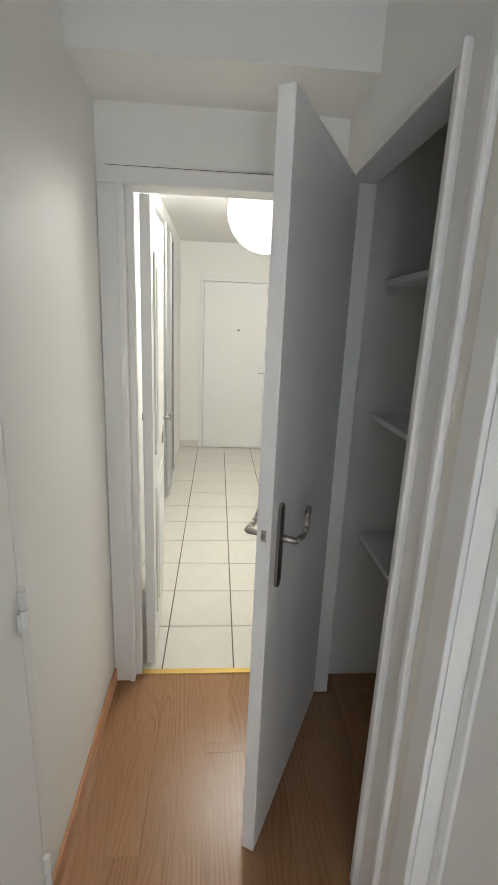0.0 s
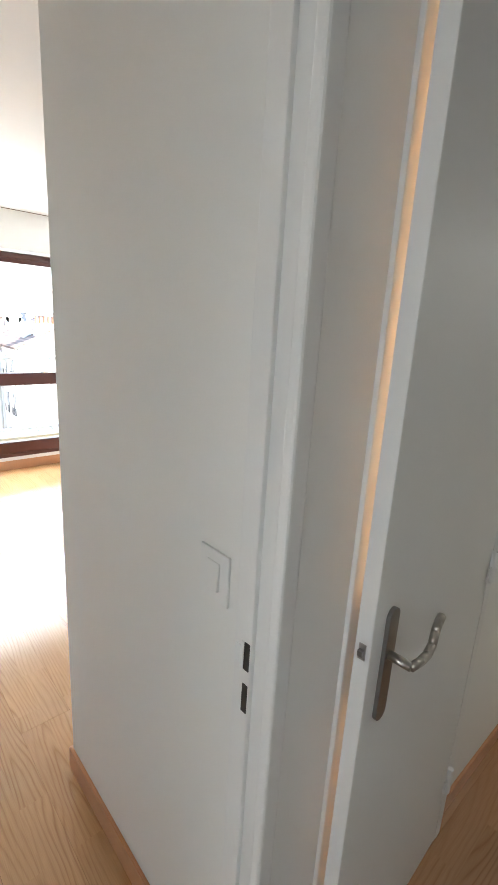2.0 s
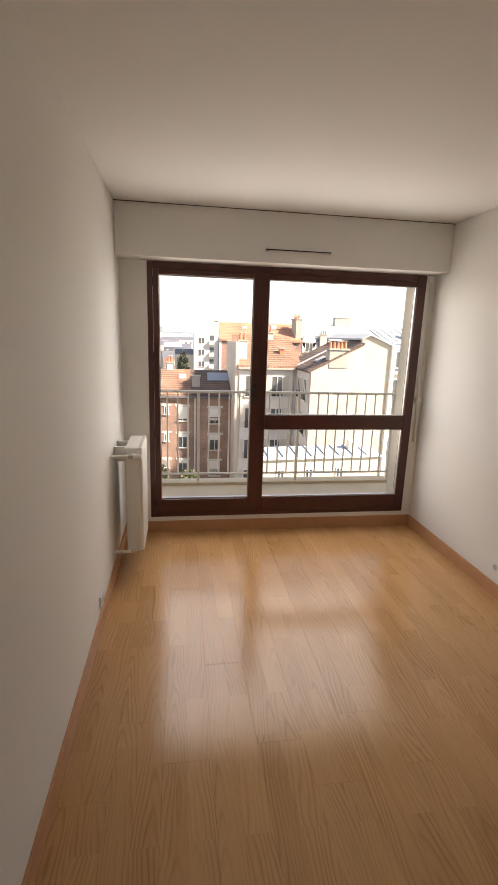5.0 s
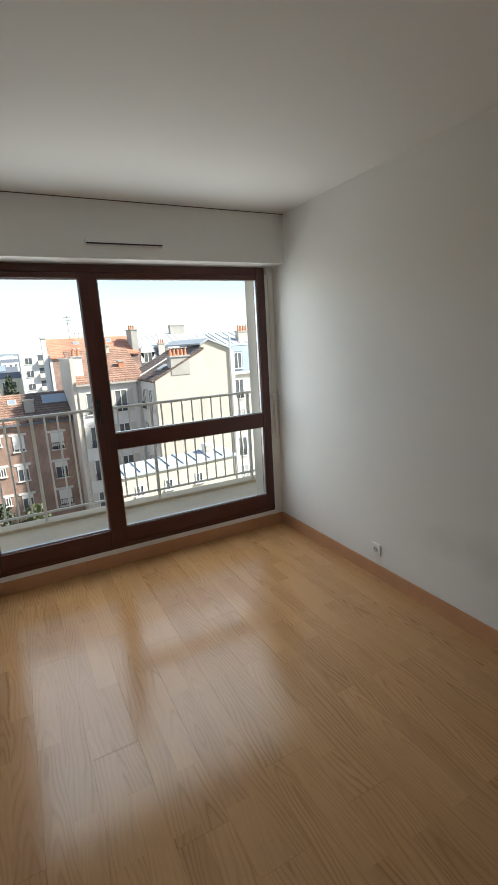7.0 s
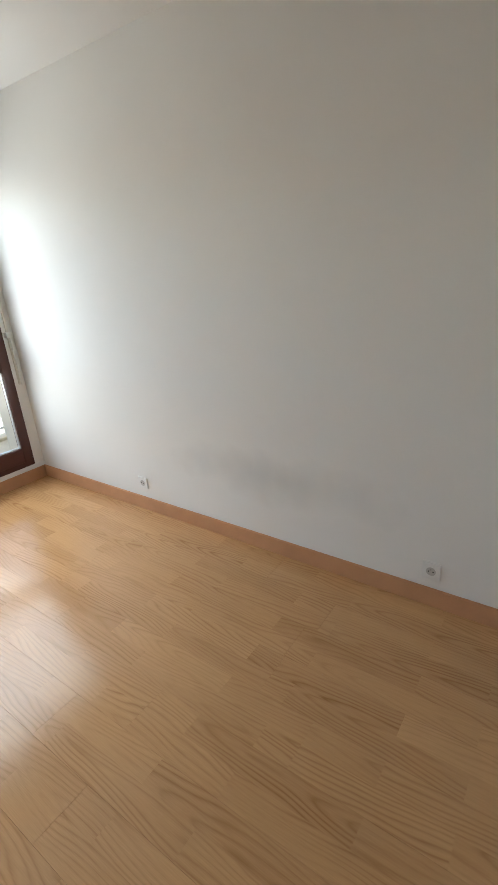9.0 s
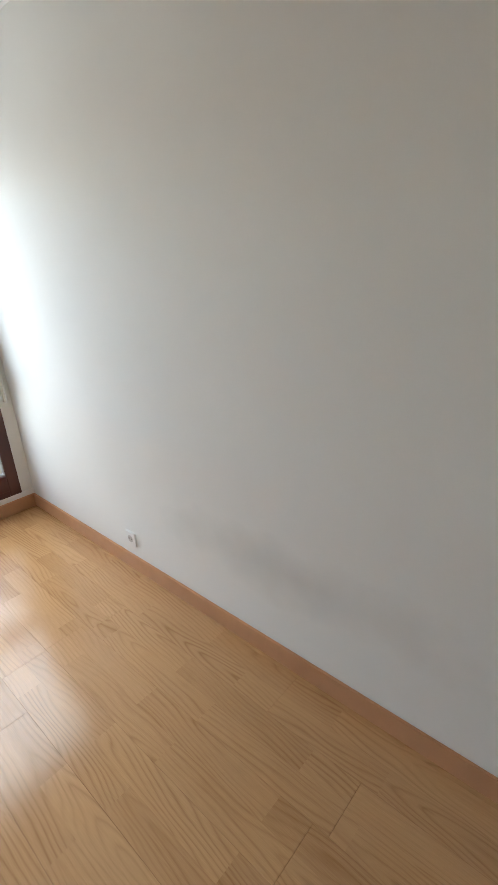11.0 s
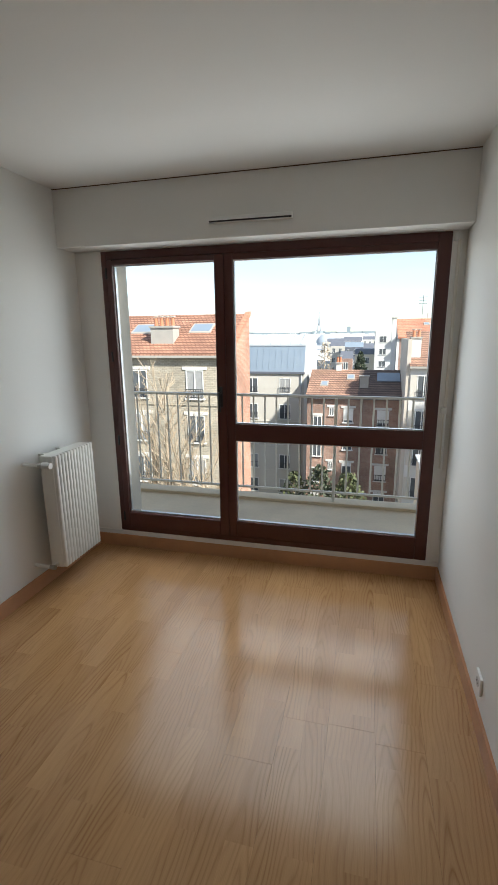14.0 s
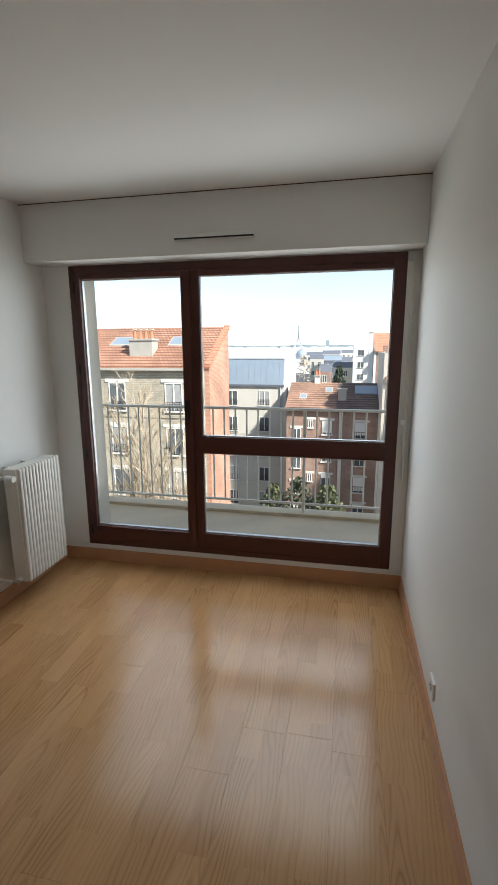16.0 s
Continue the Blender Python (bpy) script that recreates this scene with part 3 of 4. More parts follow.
part("ring", rod(bmesh.new(), (0, 0, 0.222), (0, 0, 0.236), 0.03, seg=16), M_STEEL, lantern)
hall_light = new("lantern_bulb", bpy.data.lights.new("lantern_bulb", 'POINT'))
hall_light.data.energy, hall_light.data.color, hall_light.data.shadow_soft_size = 1.25, (1.0, 0.94, 0.84), 0.21
hall_light.location = (3.8, -0.385, 2.237)
bpy.data.objects["shade"].visible_shadow = False


# ---- sockets, switch, grille ----
def socket(x, y, z, nx):
    s = thing("wall_socket", "white wall socket with a round recess above the baseboard", "socket", "bedroom sockets", at=pose(x, y, z, 0, 0, 0 if nx < 0 else 180))
    bm = B(-0.011, 0.0, -0.04, 0.04, -0.04, 0.04, bevel=0.003)
    part("plate", bm, M_PLASTIC, s)
    # flat disc without a hollow: the recess's shade is put into its grey
    bm = bmesh.new()
    bmesh.ops.create_cone(bm, cap_ends=True, segments=24, radius1=0.021, radius2=0.021, depth=0.003, matrix=Matrix.Translation((-0.0105, 0, 0)) @ pose(0, 0, 0, 0, 90, 0))
    part("recess", bm, mat("socket recess shade", (0.55, 0.54, 0.52), 0.5), s)
    bm = bmesh.new()
    for dy in (-0.0095, 0.0095):
        rod(bm, (-0.0118, dy, 0), (-0.0125, dy, 0), 0.0032, seg=8)
    part("hole", bm, M_BLACK, s)
    part("pin", rod(bmesh.new(), (-0.0115, 0, 0.011), (-0.019, 0, 0.011), 0.0024, seg=8), M_STEEL, s)


socket(XR, 3.80, 0.175, -1)
socket(XR, 1.945, 0.16, -1)
socket(XL, 3.72, 0.13, 1)

sw = thing("light_switch", "white rocker light switch beside the bedroom door", "switch", at=(XP, 0.494, 1.145))
part("plate", B(-0.006, 0.0, -0.042, 0.042, -0.05, 0.05, bevel=0.002), M_PLASTIC, sw)
bm = B(-0.008, 0.002, -0.018, 0.020, -0.028, 0.028, bevel=0.002)
bmesh.ops.transform(bm, matrix=Matrix.Translation((-0.002, 0, 0)) @ pose(0, 0, 0, 0, 5, 0), verts=bm.verts)
part("rocker", bm, M_PLASTIC, sw)

gr = thing("air_vent", "slim white trickle vent on the beam over the window", "vent", at=(1.31, YB, 2.245))
part("body", B(-0.25, 0.25, -0.026, 0, -0.018, 0.016, bevel=0.006), M_PLASTIC, gr)
part("slot", B(-0.245, 0.245, -0.0275, -0.010, -0.015, -0.006), M_BLACK, gr)


# ---- balcony window ----
win = tagged(new("window_1"), "wide balcony window with a dark red-brown wooden frame", "window", kind="structure")
FY0, FY1 = YW - 0.006, YW + 0.058
GX0, GX1, GZ0, GZ1 = 0.29, 1.02, 0.262, 2.053
RX0, RX1 = 1.142, 2.372
TZ0, TZ1 = 0.863, 0.982
MX = 1.082


def bar(name, x0, x1, z0, z1, y0=FY0, y1=FY1, parent=win, material=None, bevel=0.006):
    return part(name, B(x0, x1, y0, y1, z0, z1, bevel=bevel), material or M_FRAME, parent)


bar("frame_jamb", WX0, 0.243, WZ0, WZ1)
bar("frame_jamb", RX1, WX1, WZ0, WZ1)
bar("frame_head", 0.243, RX1, GZ1 + 0.038, WZ1)
bar("frame_sill", 0.243, RX1, WZ0, 0.146)
bar("mullion", MX, RX0, 0.146, GZ1 + 0.038)
bar("transom", RX0, RX1, TZ0, TZ1)
bar("frame_rail", RX0, RX1, 0.146, GZ0)
bar("frame_rail", RX0, RX1, GZ1 - 0.002, GZ1 + 0.038)
sash = part("sash", B(0.246, GX0, FY0 - 0.012, FY1 - 0.02, 0.149, GZ1 + 0.035, bevel=0.007), M_FRAME, win, "opening leaf with dark hinges")
bar("stile", GX1, MX + 0.004, 0.149, GZ1 + 0.035, FY0 - 0.012, FY1 - 0.02, sash)
bar("rail", GX0, GX1, GZ1, GZ1 + 0.035, FY0 - 0.012, FY1 - 0.02, sash)
bar("rail", GX0, GX1, 0.149, GZ0, FY0 - 0.012, FY1 - 0.02, sash)
bm = B(GX1 + 0.014, GX1 + 0.042, FY0 - 0.02, FY0 - 0.011, 1.10, 1.24, bevel=0.003)
part("handle_plate", bm, M_BLACK, sash)
bm = bmesh.new()
rod(bm, (GX1 + 0.028, FY0 - 0.018, 1.20), (GX1 + 0.028, FY0 - 0.055, 1.20), 0.008)
tube(bm, [(GX1 + 0.028, FY0 - 0.052, 1.205), (GX1 + 0.029, FY0 - 0.056, 1.15), (GX1 + 0.03, FY0 - 0.05, 1.075)], 0.0085)
part("handle", bm, M_BLACK, sash)
for z in (2.0, 1.44, 0.83, 0.23):
    bm = bmesh.new()
    rod(bm, (0.2445, FY0 - 0.012, z - 0.035), (0.2445, FY0 - 0.012, z + 0.035), 0.007)
    part("hinge", bm, M_BLACK, sash)


def pane(x0, x1, z0, z1):
    p = part("pane", B(x0 - 0.004, x1 + 0.004, YW + 0.018, YW + 0.022, z0 - 0.004, z1 + 0.004), M_GLASS, win)
    p.visible_shadow = False
    for a, b, c, d in ((x0, x1, z0, z0 + 0.008), (x0, x1, z1 - 0.006, z1), (x0, x0 + 0.006, z0 + 0.008, z1 - 0.006), (x1 - 0.006, x1, z0 + 0.008, z1 - 0.006)):
        part("gasket", B(a, b, YW + 0.008, YW + 0.034, c, d), M_ALU, win)


pane(GX0, GX1, GZ0, GZ1)
pane(RX0, RX1, TZ1, GZ1)
pane(RX0, RX1, GZ0, TZ0)
# shutter crank and strap guide by the right jamb
cr = tagged(new("shutter_crank"), "slim white shutter crank rod beside the window", "crank")
bm = bmesh.new()
rod(bm, (2.487, YW - 0.03, 0.75), (2.482, YW - 0.03, 1.10), 0.006)
part("rod", bm, M_PLASTIC, cr)
part("clip", B(2.455, 2.49, YW - 0.04, YW, 1.10, 1.14, bevel=0.004), M_PLASTIC, cr)
part("joint", B(2.452, 2.48, YW - 0.03, YW, 2.09, 2.135, bevel=0.006), M_PLASTIC, cr)
part("strip", B(2.474, 2.492, YW - 0.012, YW, 0.75, 2.10, bevel=0.003), M_CREAM, cr)

# ---- radiator ----
rad = thing("radiator", "white ribbed panel radiator hung beside the window", "radiator", at=(0, 0, 0))
RY0, RY1, RZ0, RZ1, RXA, RXB = 4.31, 4.71, 0.135, 0.878, 0.085, 0.20
part("body", B(RXA, RXB - 0.022, RY0, RY1, RZ0, RZ1 - 0.004, bevel=0.008), M_RAD, rad)
n = 13
for i in range(n):
    y0 = RY0 + (RY1 - RY0) * i / n
    bm = B(RXB - 0.03, RXB, y0 + 0.0025, y0 + (RY1 - RY0) / n - 0.0025, RZ0 + 0.002, RZ1, bevel=0.011, seg=3)
    part("rib", bm, M_RAD, rad)
for z in (RZ1 - 0.05, RZ0 + 0.02):
    bm = bmesh.new()
    rod(bm, (0.0, RY0 - 0.045, z), (0.135, RY0 - 0.045, z), 0.011)
    rod(bm, (0.135, RY0 - 0.045, z), (0.135, RY0 + 0.01, z), 0.012)
    part("pipe", bm, M_RAD, rad)
    part("valve", rod(bmesh.new(), (0.115, RY0 - 0.045, z), (0.15, RY0 - 0.045, z), 0.016, seg=6), M_STEEL, rad)
bm = bmesh.new()
rod(bm, (0.145, RY0 - 0.045, RZ1 - 0.05), (0.197, RY0 - 0.045, RZ1 - 0.05), 0.023, 0.019, seg=10)
part("knob", bm, M_PLASTIC, rad)
part("bracket", B(0.0, RXA + 0.02, RY0 + 0.1, RY0 + 0.13, RZ1 - 0.12, RZ1 - 0.02), M_RAD, rad)
part("bracket", B(0.0, RXA + 0.02, RY1 - 0.13, RY1 - 0.1, RZ1 - 0.12, RZ1 - 0.02), M_RAD, rad)

# ---- balcony and own facade ----
setting("facade_own", panel(-9, 12, YW + 0.2, YW + 0.26, -18, 9, [(0.245, 2.405, 0.1, 2.16)], 0), M_RENDER, "cream rendered facade around the balcony window", "wall")
rv = bmesh.new()
box(rv, 0.203, 0.245, YW + 0.06, YW + 0.2, 0.10, 2.145)
box(rv, 2.405, 2.446, YW + 0.06, YW + 0.2, 0.10, 2.145)
setting("window_reveal", rv, M_RENDER, "cream rendered sides of the window opening", "trim")
setting("window_sill", B(0.245, 2.405, YW + 0.06, YW + 0.27, 0.10, 0.145, bevel=0.004), M_KERB, "pale stone sill outside the balcony window", "sill")
slab = setting("balcony_floor", B(-3.5, 6.0, YW + 0.26, 6.32, -0.22, -0.01), M_CONC, "stained grey concrete balcony floor", "balcony")
part("screed", B(-3.5, 6.0, YW + 0.262, 5.80, -0.01, 0.012, bevel=0.004), M_CONC, slab)
part("edge", B(-3.5, 6.0, 6.16, 6.325, -0.225, 0.022, bevel=0.008), M_KERB, slab, "pale worn balcony edge")
rail = tagged(new("balcony_railing"), "white painted steel balcony railing with upright bars", "railing")
RY = 6.22
part("handrail", B(-3.4, 6.0, RY - 0.022, RY + 0.022, 1.012, 1.036, bevel=0.006), M_RAIL, rail)
part("bottom_rail", B(-3.4, 6.0, RY - 0.012, RY + 0.012, 0.098, 0.118, bevel=0.003), M_RAIL, rail)
for k in range(-3, 5):
    x = 0.64 + 1.11 * k
    part("post", B(x - 0.014, x + 0.014, RY - 0.016, RY + 0.016, 0.0, 1.014, bevel=0.003), M_RAIL, rail)
    for j in range(1, 10):
        part("baluster", rod(bmesh.new(), (x + 0.111 * j, RY, 0.116), (x + 0.111 * j, RY, 1.014), 0.0085, seg=8), M_RAIL, rail)

# ---- outside: materials ----
def masonry(name, c1, c2, joint, w, h, mortar, rough=0.9):
    """Coursed brick or stone on upright faces."""
    m = bpy.data.materials.new(name)
    m.use_nodes = True
    nt = m.node_tree
    b = nt.nodes["Principled BSDF"]
    b.inputs["Roughness"].default_value = rough
    tc = nt.nodes.new("ShaderNodeTexCoord")
    sep = nt.nodes.new("ShaderNodeSeparateXYZ")
    nt.links.new(tc.outputs["Object"], sep.inputs[0])
    add = nt.nodes.new("ShaderNodeMath")
    nt.links.new(sep.outputs[0], add.inputs[0])
    nt.links.new(sep.outputs[1], add.inputs[1])
    com = nt.nodes.new("ShaderNodeCombineXYZ")
    nt.links.new(add.outputs[0], com.inputs[0])
    nt.links.new(sep.outputs[2], com.inputs[1])
    br = nt.nodes.new("ShaderNodeTexBrick")
    for k, v in (("Scale", 1.0), ("Mortar Size", mortar), ("Brick Width", w), ("Row Height", h), ("Mortar Smooth", 0.2)):
        br.inputs[k].default_value = v
    for k, c in (("Color1", c1), ("Color2", c2), ("Mortar", joint)):
        br.inputs[k].default_value = (*c, 1)
    nt.links.new(com.outputs[0], br.inputs["Vector"])
    n = nt.nodes.new("ShaderNodeTexNoise")
    n.inputs["Scale"].default_value = 0.5
    n.inputs["Detail"].default_value = 6
    nt.links.new(tc.outputs["Object"], n.inputs["Vector"])
    mr = nt.nodes.new("ShaderNodeMapRange")
    mr.inputs[1].default_value, mr.inputs[2].default_value = 0.3, 0.7
    mr.inputs[3].default_value, mr.inputs[4].default_value = 0.75, 1.2
    nt.links.new(n.outputs["Fac"], mr.inputs[0])
    sc = nt.nodes.new("ShaderNodeVectorMath")
    sc.operation = 'SCALE'
    nt.links.new(br.outputs["Color"], sc.inputs[0])
    nt.links.new(mr.outputs[0], sc.inputs["Scale"])
    nt.links.new(sc.outputs[0], b.inputs["Base Color"])
    bp = nt.nodes.new("ShaderNodeBump")
    bp.inputs["Strength"].default_value = 0.6
    bp.inputs["Distance"].default_value = 0.02
    bp.invert = True
    nt.links.new(br.outputs["Fac"], bp.inputs["Height"])
    nt.links.new(bp.outputs[0], b.inputs["Normal"])
    return m


M_STONE = masonry("pale coursed stone", (0.47, 0.42, 0.34), (0.39, 0.345, 0.275), (0.29, 0.26, 0.21), 0.30, 0.11, 0.012)
M_BRICKR = masonry("orange-red brick", (0.50, 0.25, 0.17), (0.40, 0.18, 0.12), (0.48, 0.37, 0.29), 0.24, 0.08, 0.010)
M_BRICKB = masonry("brown-red brick", (0.36, 0.225, 0.175), (0.28, 0.165, 0.13), (0.42, 0.35, 0.30), 0.24, 0.08, 0.010)
M_TILER = masonry("orange roof tile", (0.46, 0.25, 0.165), (0.33, 0.17, 0.115), (0.16, 0.07, 0.045), 0.26, 0.16, 0.030, 0.8)
M_TILEB = masonry("weathered brown roof tile", (0.42, 0.25, 0.17), (0.29, 0.17, 0.125), (0.13, 0.07, 0.05), 0.26, 0.16, 0.030, 0.8)
M_TILED = masonry("dark mossy roof tile", (0.20, 0.14, 0.11), (0.13, 0.09, 0.08), (0.07, 0.05, 0.04), 0.26, 0.16, 0.030, 0.85)
M_TILEO = masonry("bright orange roof tile", (0.52, 0.25, 0.16), (0.44, 0.20, 0.13), (0.3, 0.12, 0.07), 0.26, 0.2, 0.02, 0.8)
M_ZINC = mat("blue-grey zinc sheet", (0.22, 0.27, 0.33), 0.5, metal=0.1, var=0.08, scale=0.8)
M_ZINCL = mat("pale zinc sheet", (0.40, 0.43, 0.46), 0.75, metal=0.0, var=0.07, scale=0.8)
M_SLATE = mat("dark slate", (0.12, 0.13, 0.16), 0.6, var=0.12, scale=1.0)
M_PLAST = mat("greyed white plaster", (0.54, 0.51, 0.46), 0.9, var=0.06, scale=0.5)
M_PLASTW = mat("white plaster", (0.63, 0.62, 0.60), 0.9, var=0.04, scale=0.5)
M_BEIGE = mat("stained beige render", (0.52, 0.47, 0.41), 0.9, var=0.16, scale=0.35)
M_YELLOW = mat("yellow cream render", (0.55, 0.50, 0.41), 0.9, var=0.08, scale=0.5)
M_DKGLASS = mat("dark window glass", (0.10, 0.11, 0.12), 0.08, var=0.3, scale=2)
M_CURTAIN = mat("pale curtain behind glass", (0.34, 0.34, 0.34), 0.25, var=0.2, scale=3)
M_WFRAME = mat("white window joinery", (0.72, 0.72, 0.70), 0.6, var=0.03)
M_IRON = mat("black iron railing", (0.03, 0.03, 0.035), 0.5)
M_POT = mat("terracotta chimney pot", (0.50, 0.20, 0.11), 0.8, var=0.12)
M_CEMENT = mat("grey cement", (0.38, 0.36, 0.33), 0.9, var=0.14, scale=1.2)
M_BARK = mat("grey-brown bark", (0.42, 0.34, 0.25), 0.9, var=0.2, scale=3)
M_LEAF = mat("dark evergreen leaves", (0.06, 0.075, 0.045), 0.7, var=0.4, scale=1.5)
M_LEAFY = mat("yellow-green leaves", (0.085, 0.10, 0.045), 0.7, var=0.4, scale=1.5)
M_GROUND = mat("grey yards and streets", (0.16, 0.15, 0.13), 0.95, var=0.2, scale=0.15)
# horizon surfaces in pale blue-grey: the haze of distance is put into the colour
M_FAR = mat("far facades, haze in colour", (0.55, 0.56, 0.57), 0.9, var=0.2, scale=0.02)
M_FARR = mat("far roofs, haze in colour", (0.36, 0.40, 0.45), 0.9, var=0.2, scale=0.02)
M_IRONF = mat("far lattice, haze in colour", (0.34, 0.38, 0.43), 0.9, var=0.05, scale=0.01)
M_HAZE = mat("far hills, haze in colour", (0.26, 0.32, 0.36), 0.95, var=0.2, scale=0.01)

setting("ground", B(-3000, 3000, 8, 5000, -17.0, -16.0), M_GROUND, "grey streets and yards of the town", "ground")


# ---- outside: building kit; local x along the facade, y away from the viewer ----
def house(name, label, x, y, rz=0):
    return thing(name, label, "building", at=pose(x, y, 0, 0, 0, rz))


def window(h, x, z, w, ht, y=0.0, pane=None, rail=True, lintel=None, shutters=None, face=1, blind=0.0):
    """A casement window with its top at z; face 1: on the front, -1: on the side wall at x, along y."""
    pane = pane or M_DKGLASS

    def bx(u0, u1, d0, d1, z0, z1):
        return B(u0, u1, y + d0, y + d1, z0, z1) if face == 1 else B(y + d0, y + d1, u0, u1, z0, z1)
    z0 = z - ht
    wo = part("window", bx(x - w / 2, x + w / 2, -0.012, 0.10, z0, z), pane, h)
    t = 0.06
    part("frame", bx(x - w / 2, x - w / 2 + t, -0.05, 0.0, z0, z), M_WFRAME, wo)
    part("frame", bx(x + w / 2 - t, x + w / 2, -0.05, 0.0, z0, z), M_WFRAME, wo)
    part("frame", bx(x - w / 2 + t, x + w / 2 - t, -0.05, 0.0, z - t, z), M_WFRAME, wo)
    part("mullion", bx(x - 0.035, x + 0.035, -0.055, 0.0, z0, z - t), M_WFRAME, wo)
    part("sill", bx(x - w / 2 - 0.08, x + w / 2 + 0.08, -0.14, 0.0, z0 - 0.09, z0), M_PLASTW, wo)
    if blind:
        part("blind", bx(x - w / 2 + t, x + w / 2 - t, -0.03, -0.02, z - t - blind * (ht - t), z - t), M_WFRAME, wo)
    if lintel:
        part("lintel", bx(x - w / 2 - 0.22, x + w / 2 + 0.22, -0.06, 0.0, z + 0.03, z + 0.22), lintel, wo)
    if rail:
        bm = bmesh.new()
        top = z0 + 0.55
        for zz in (z0 + 0.05, top):
            if face == 1:
                box(bm, x - w / 2, x + w / 2, y - 0.14, y - 0.11, zz, zz + 0.04)
            else:
                box(bm, y - 0.14, y - 0.11, x - w / 2, x + w / 2, zz, zz + 0.04)
        k = 7
        for i in range(k + 1):
            u = x - w / 2 + w * i / k
            if face == 1:
                box(bm, u - 0.012, u + 0.012, y - 0.135, y - 0.115, z0 + 0.05, top)
            else:
                box(bm, y - 0.135, y - 0.115, u - 0.012, u + 0.012, z0 + 0.05, top)
        part("window_guard", bm, M_IRON, wo)
    if shutters:
        for s in (-1, 1):
            u = x + s * (w / 2 + 0.27)
            part("shutter", bx(u - 0.24, u + 0.24, -0.05, -0.01, z0, z), shutters, wo)


def pots(h, x, y, z, n, dx, mat_=None):
    for i in range(n):
        bm = bmesh.new()
        rod(bm, (x + dx * i, y, z), (x + dx * i, y, z + 0.48), 0.13, 0.10, seg=10)
        p = part("chimney_pot", bm, mat_ or M_POT, h)
        bm = bmesh.new()
        rod(bm, (x + dx * i, y, z + 0.55), (x + dx * i, y, z + 0.60), 0.19, seg=10)
        rod(bm, (x + dx * i, y, z + 0.46), (x + dx * i, y, z + 0.56), 0.03, seg=6)
        part("cowl", bm, M_CEMENT, p)


def chimney(h, x0, x1, y0, y1, z0, z1, material, n=0, pot=None):
    part("chimney", B(x0, x1, y0, y1, z0, z1), material, h)
    part("chimney_cap", B(x0 - 0.08, x1 + 0.08, y0 - 0.08, y1 + 0.08, z1, z1 + 0.12), M_CEMENT, h)
    if n:
        step = (x1 - x0) / n
        pots(h, x0 + step / 2, (y0 + y1) / 2, z1 + 0.12, n, step, pot)


def slope(h, name, x0, x1, ya, za, yb, zb, material, th=0.16, over=0.25):
    """A pitched roof plane from the eave (ya, za) up to the ridge (yb, zb)."""
    k = (zb - za) / (yb - ya)
    ya2 = ya - over * (1 if yb > ya else -1)
    za2 = za - over * abs(k)
    return part(name, prism(bmesh.new(), [(ya2, za2), (yb, zb), (yb, zb + th), (ya2, za2 + th)], 0, x0, x1), material, h)


def on_slope(h, name, x0, x1, y0, y1, ya, za, yb, zb, material, lift=0.16, th=0.08):
    k = (zb - za) / (yb - ya)
    f = lambda y: za + (y - ya) * k + lift
    return part(name, prism(bmesh.new(), [(y0, f(y0)), (y1, f(y1)), (y1, f(y1) + th), (y0, f(y0) + th)], 0, x0, x1), material, h)


def skylight(h, x0, x1, y0, y1, ya, za, yb, zb):
    f = on_slope(h, "skylight", x0, x1, y0, y1, ya, za, yb, zb, M_CEMENT, th=0.08)
    k = (zb - za) / (yb - ya)
    g = lambda y: za + (y - ya) * k + 0.235
    part("pane", prism(bmesh.new(), [(y0 + 0.1, g(y0 + 0.1)), (y1 - 0.1, g(y1 - 0.1)), (y1 - 0.1, g(y1 - 0.1) + 0.02), (y0 + 0.1, g(y0 + 0.1) + 0.02)], 0, x0 + 0.1, x1 - 0.1), M_ZINC, f)


def seams(h, x0, x1, step, ya, za, yb, zb, material, lift=0.16):
    x = x0 + step / 2
    while x < x1:
        on_slope(h, "standing_seam", x - 0.025, x + 0.025, ya, yb, ya, za, yb, zb, material, lift, 0.07)
        x += step


# stone house with the orange tile roof
h = house("stone_house", "pale stone house with an orange tile roof", -6.33, 29.0)
part("wall", B(-20, -0.02, 0, 4.7, -16, 0.45), M_STONE, h)
part("gable", prism(bmesh.new(), [(0.0, -16), (4.75, -16), (4.75, 2.80), (0.0, 0.42)], 0, -0.02, 0.28), M_BRICKR, h, "sunlit orange-red brick gable")
part("verge", prism(bmesh.new(), [(-0.1, 0.36), (4.85, 2.84), (4.85, 3.12), (-0.1, 0.64)], 0, 0.0, 0.36), M_TILEO, h)
slope(h, "roof", -20, 0.0, 0.0, 0.45, 4.75, 2.82, M_TILER)
part("gutter", B(-20, 0.0, -0.36, -0.22, 0.22, 0.36), M_CEMENT, h)
part("downpipe", rod(bmesh.new(), (-0.12, -0.1, -16), (-0.12, -0.1, 0.3), 0.06), M_PLASTW, h)
part("string_course", B(-20, -0.02, -0.06, 0, -2.75, -2.55), M_STONE, h)
chimney(h, -5.3, -3.75, 0.9, 1.9, 0.6, 2.05, M_CEMENT, 4)
skylight(h, -3.2, -1.7, 2.2, 3.3, 0, 0.45, 4.75, 2.82)
skylight(h, -7.4, -5.9, 2.2, 3.3, 0, 0.45, 4.75, 2.82)
for i, x in enumerate((-2.05, -5.85, -9.6, -13.4)):
    for k in range(5):
        window(h, x, -0.55 - 2.82 * k, 1.15, 1.75, pane=M_CURTAIN if (i + k) % 2 == 0 else M_DKGLASS, lintel=M_PLASTW)

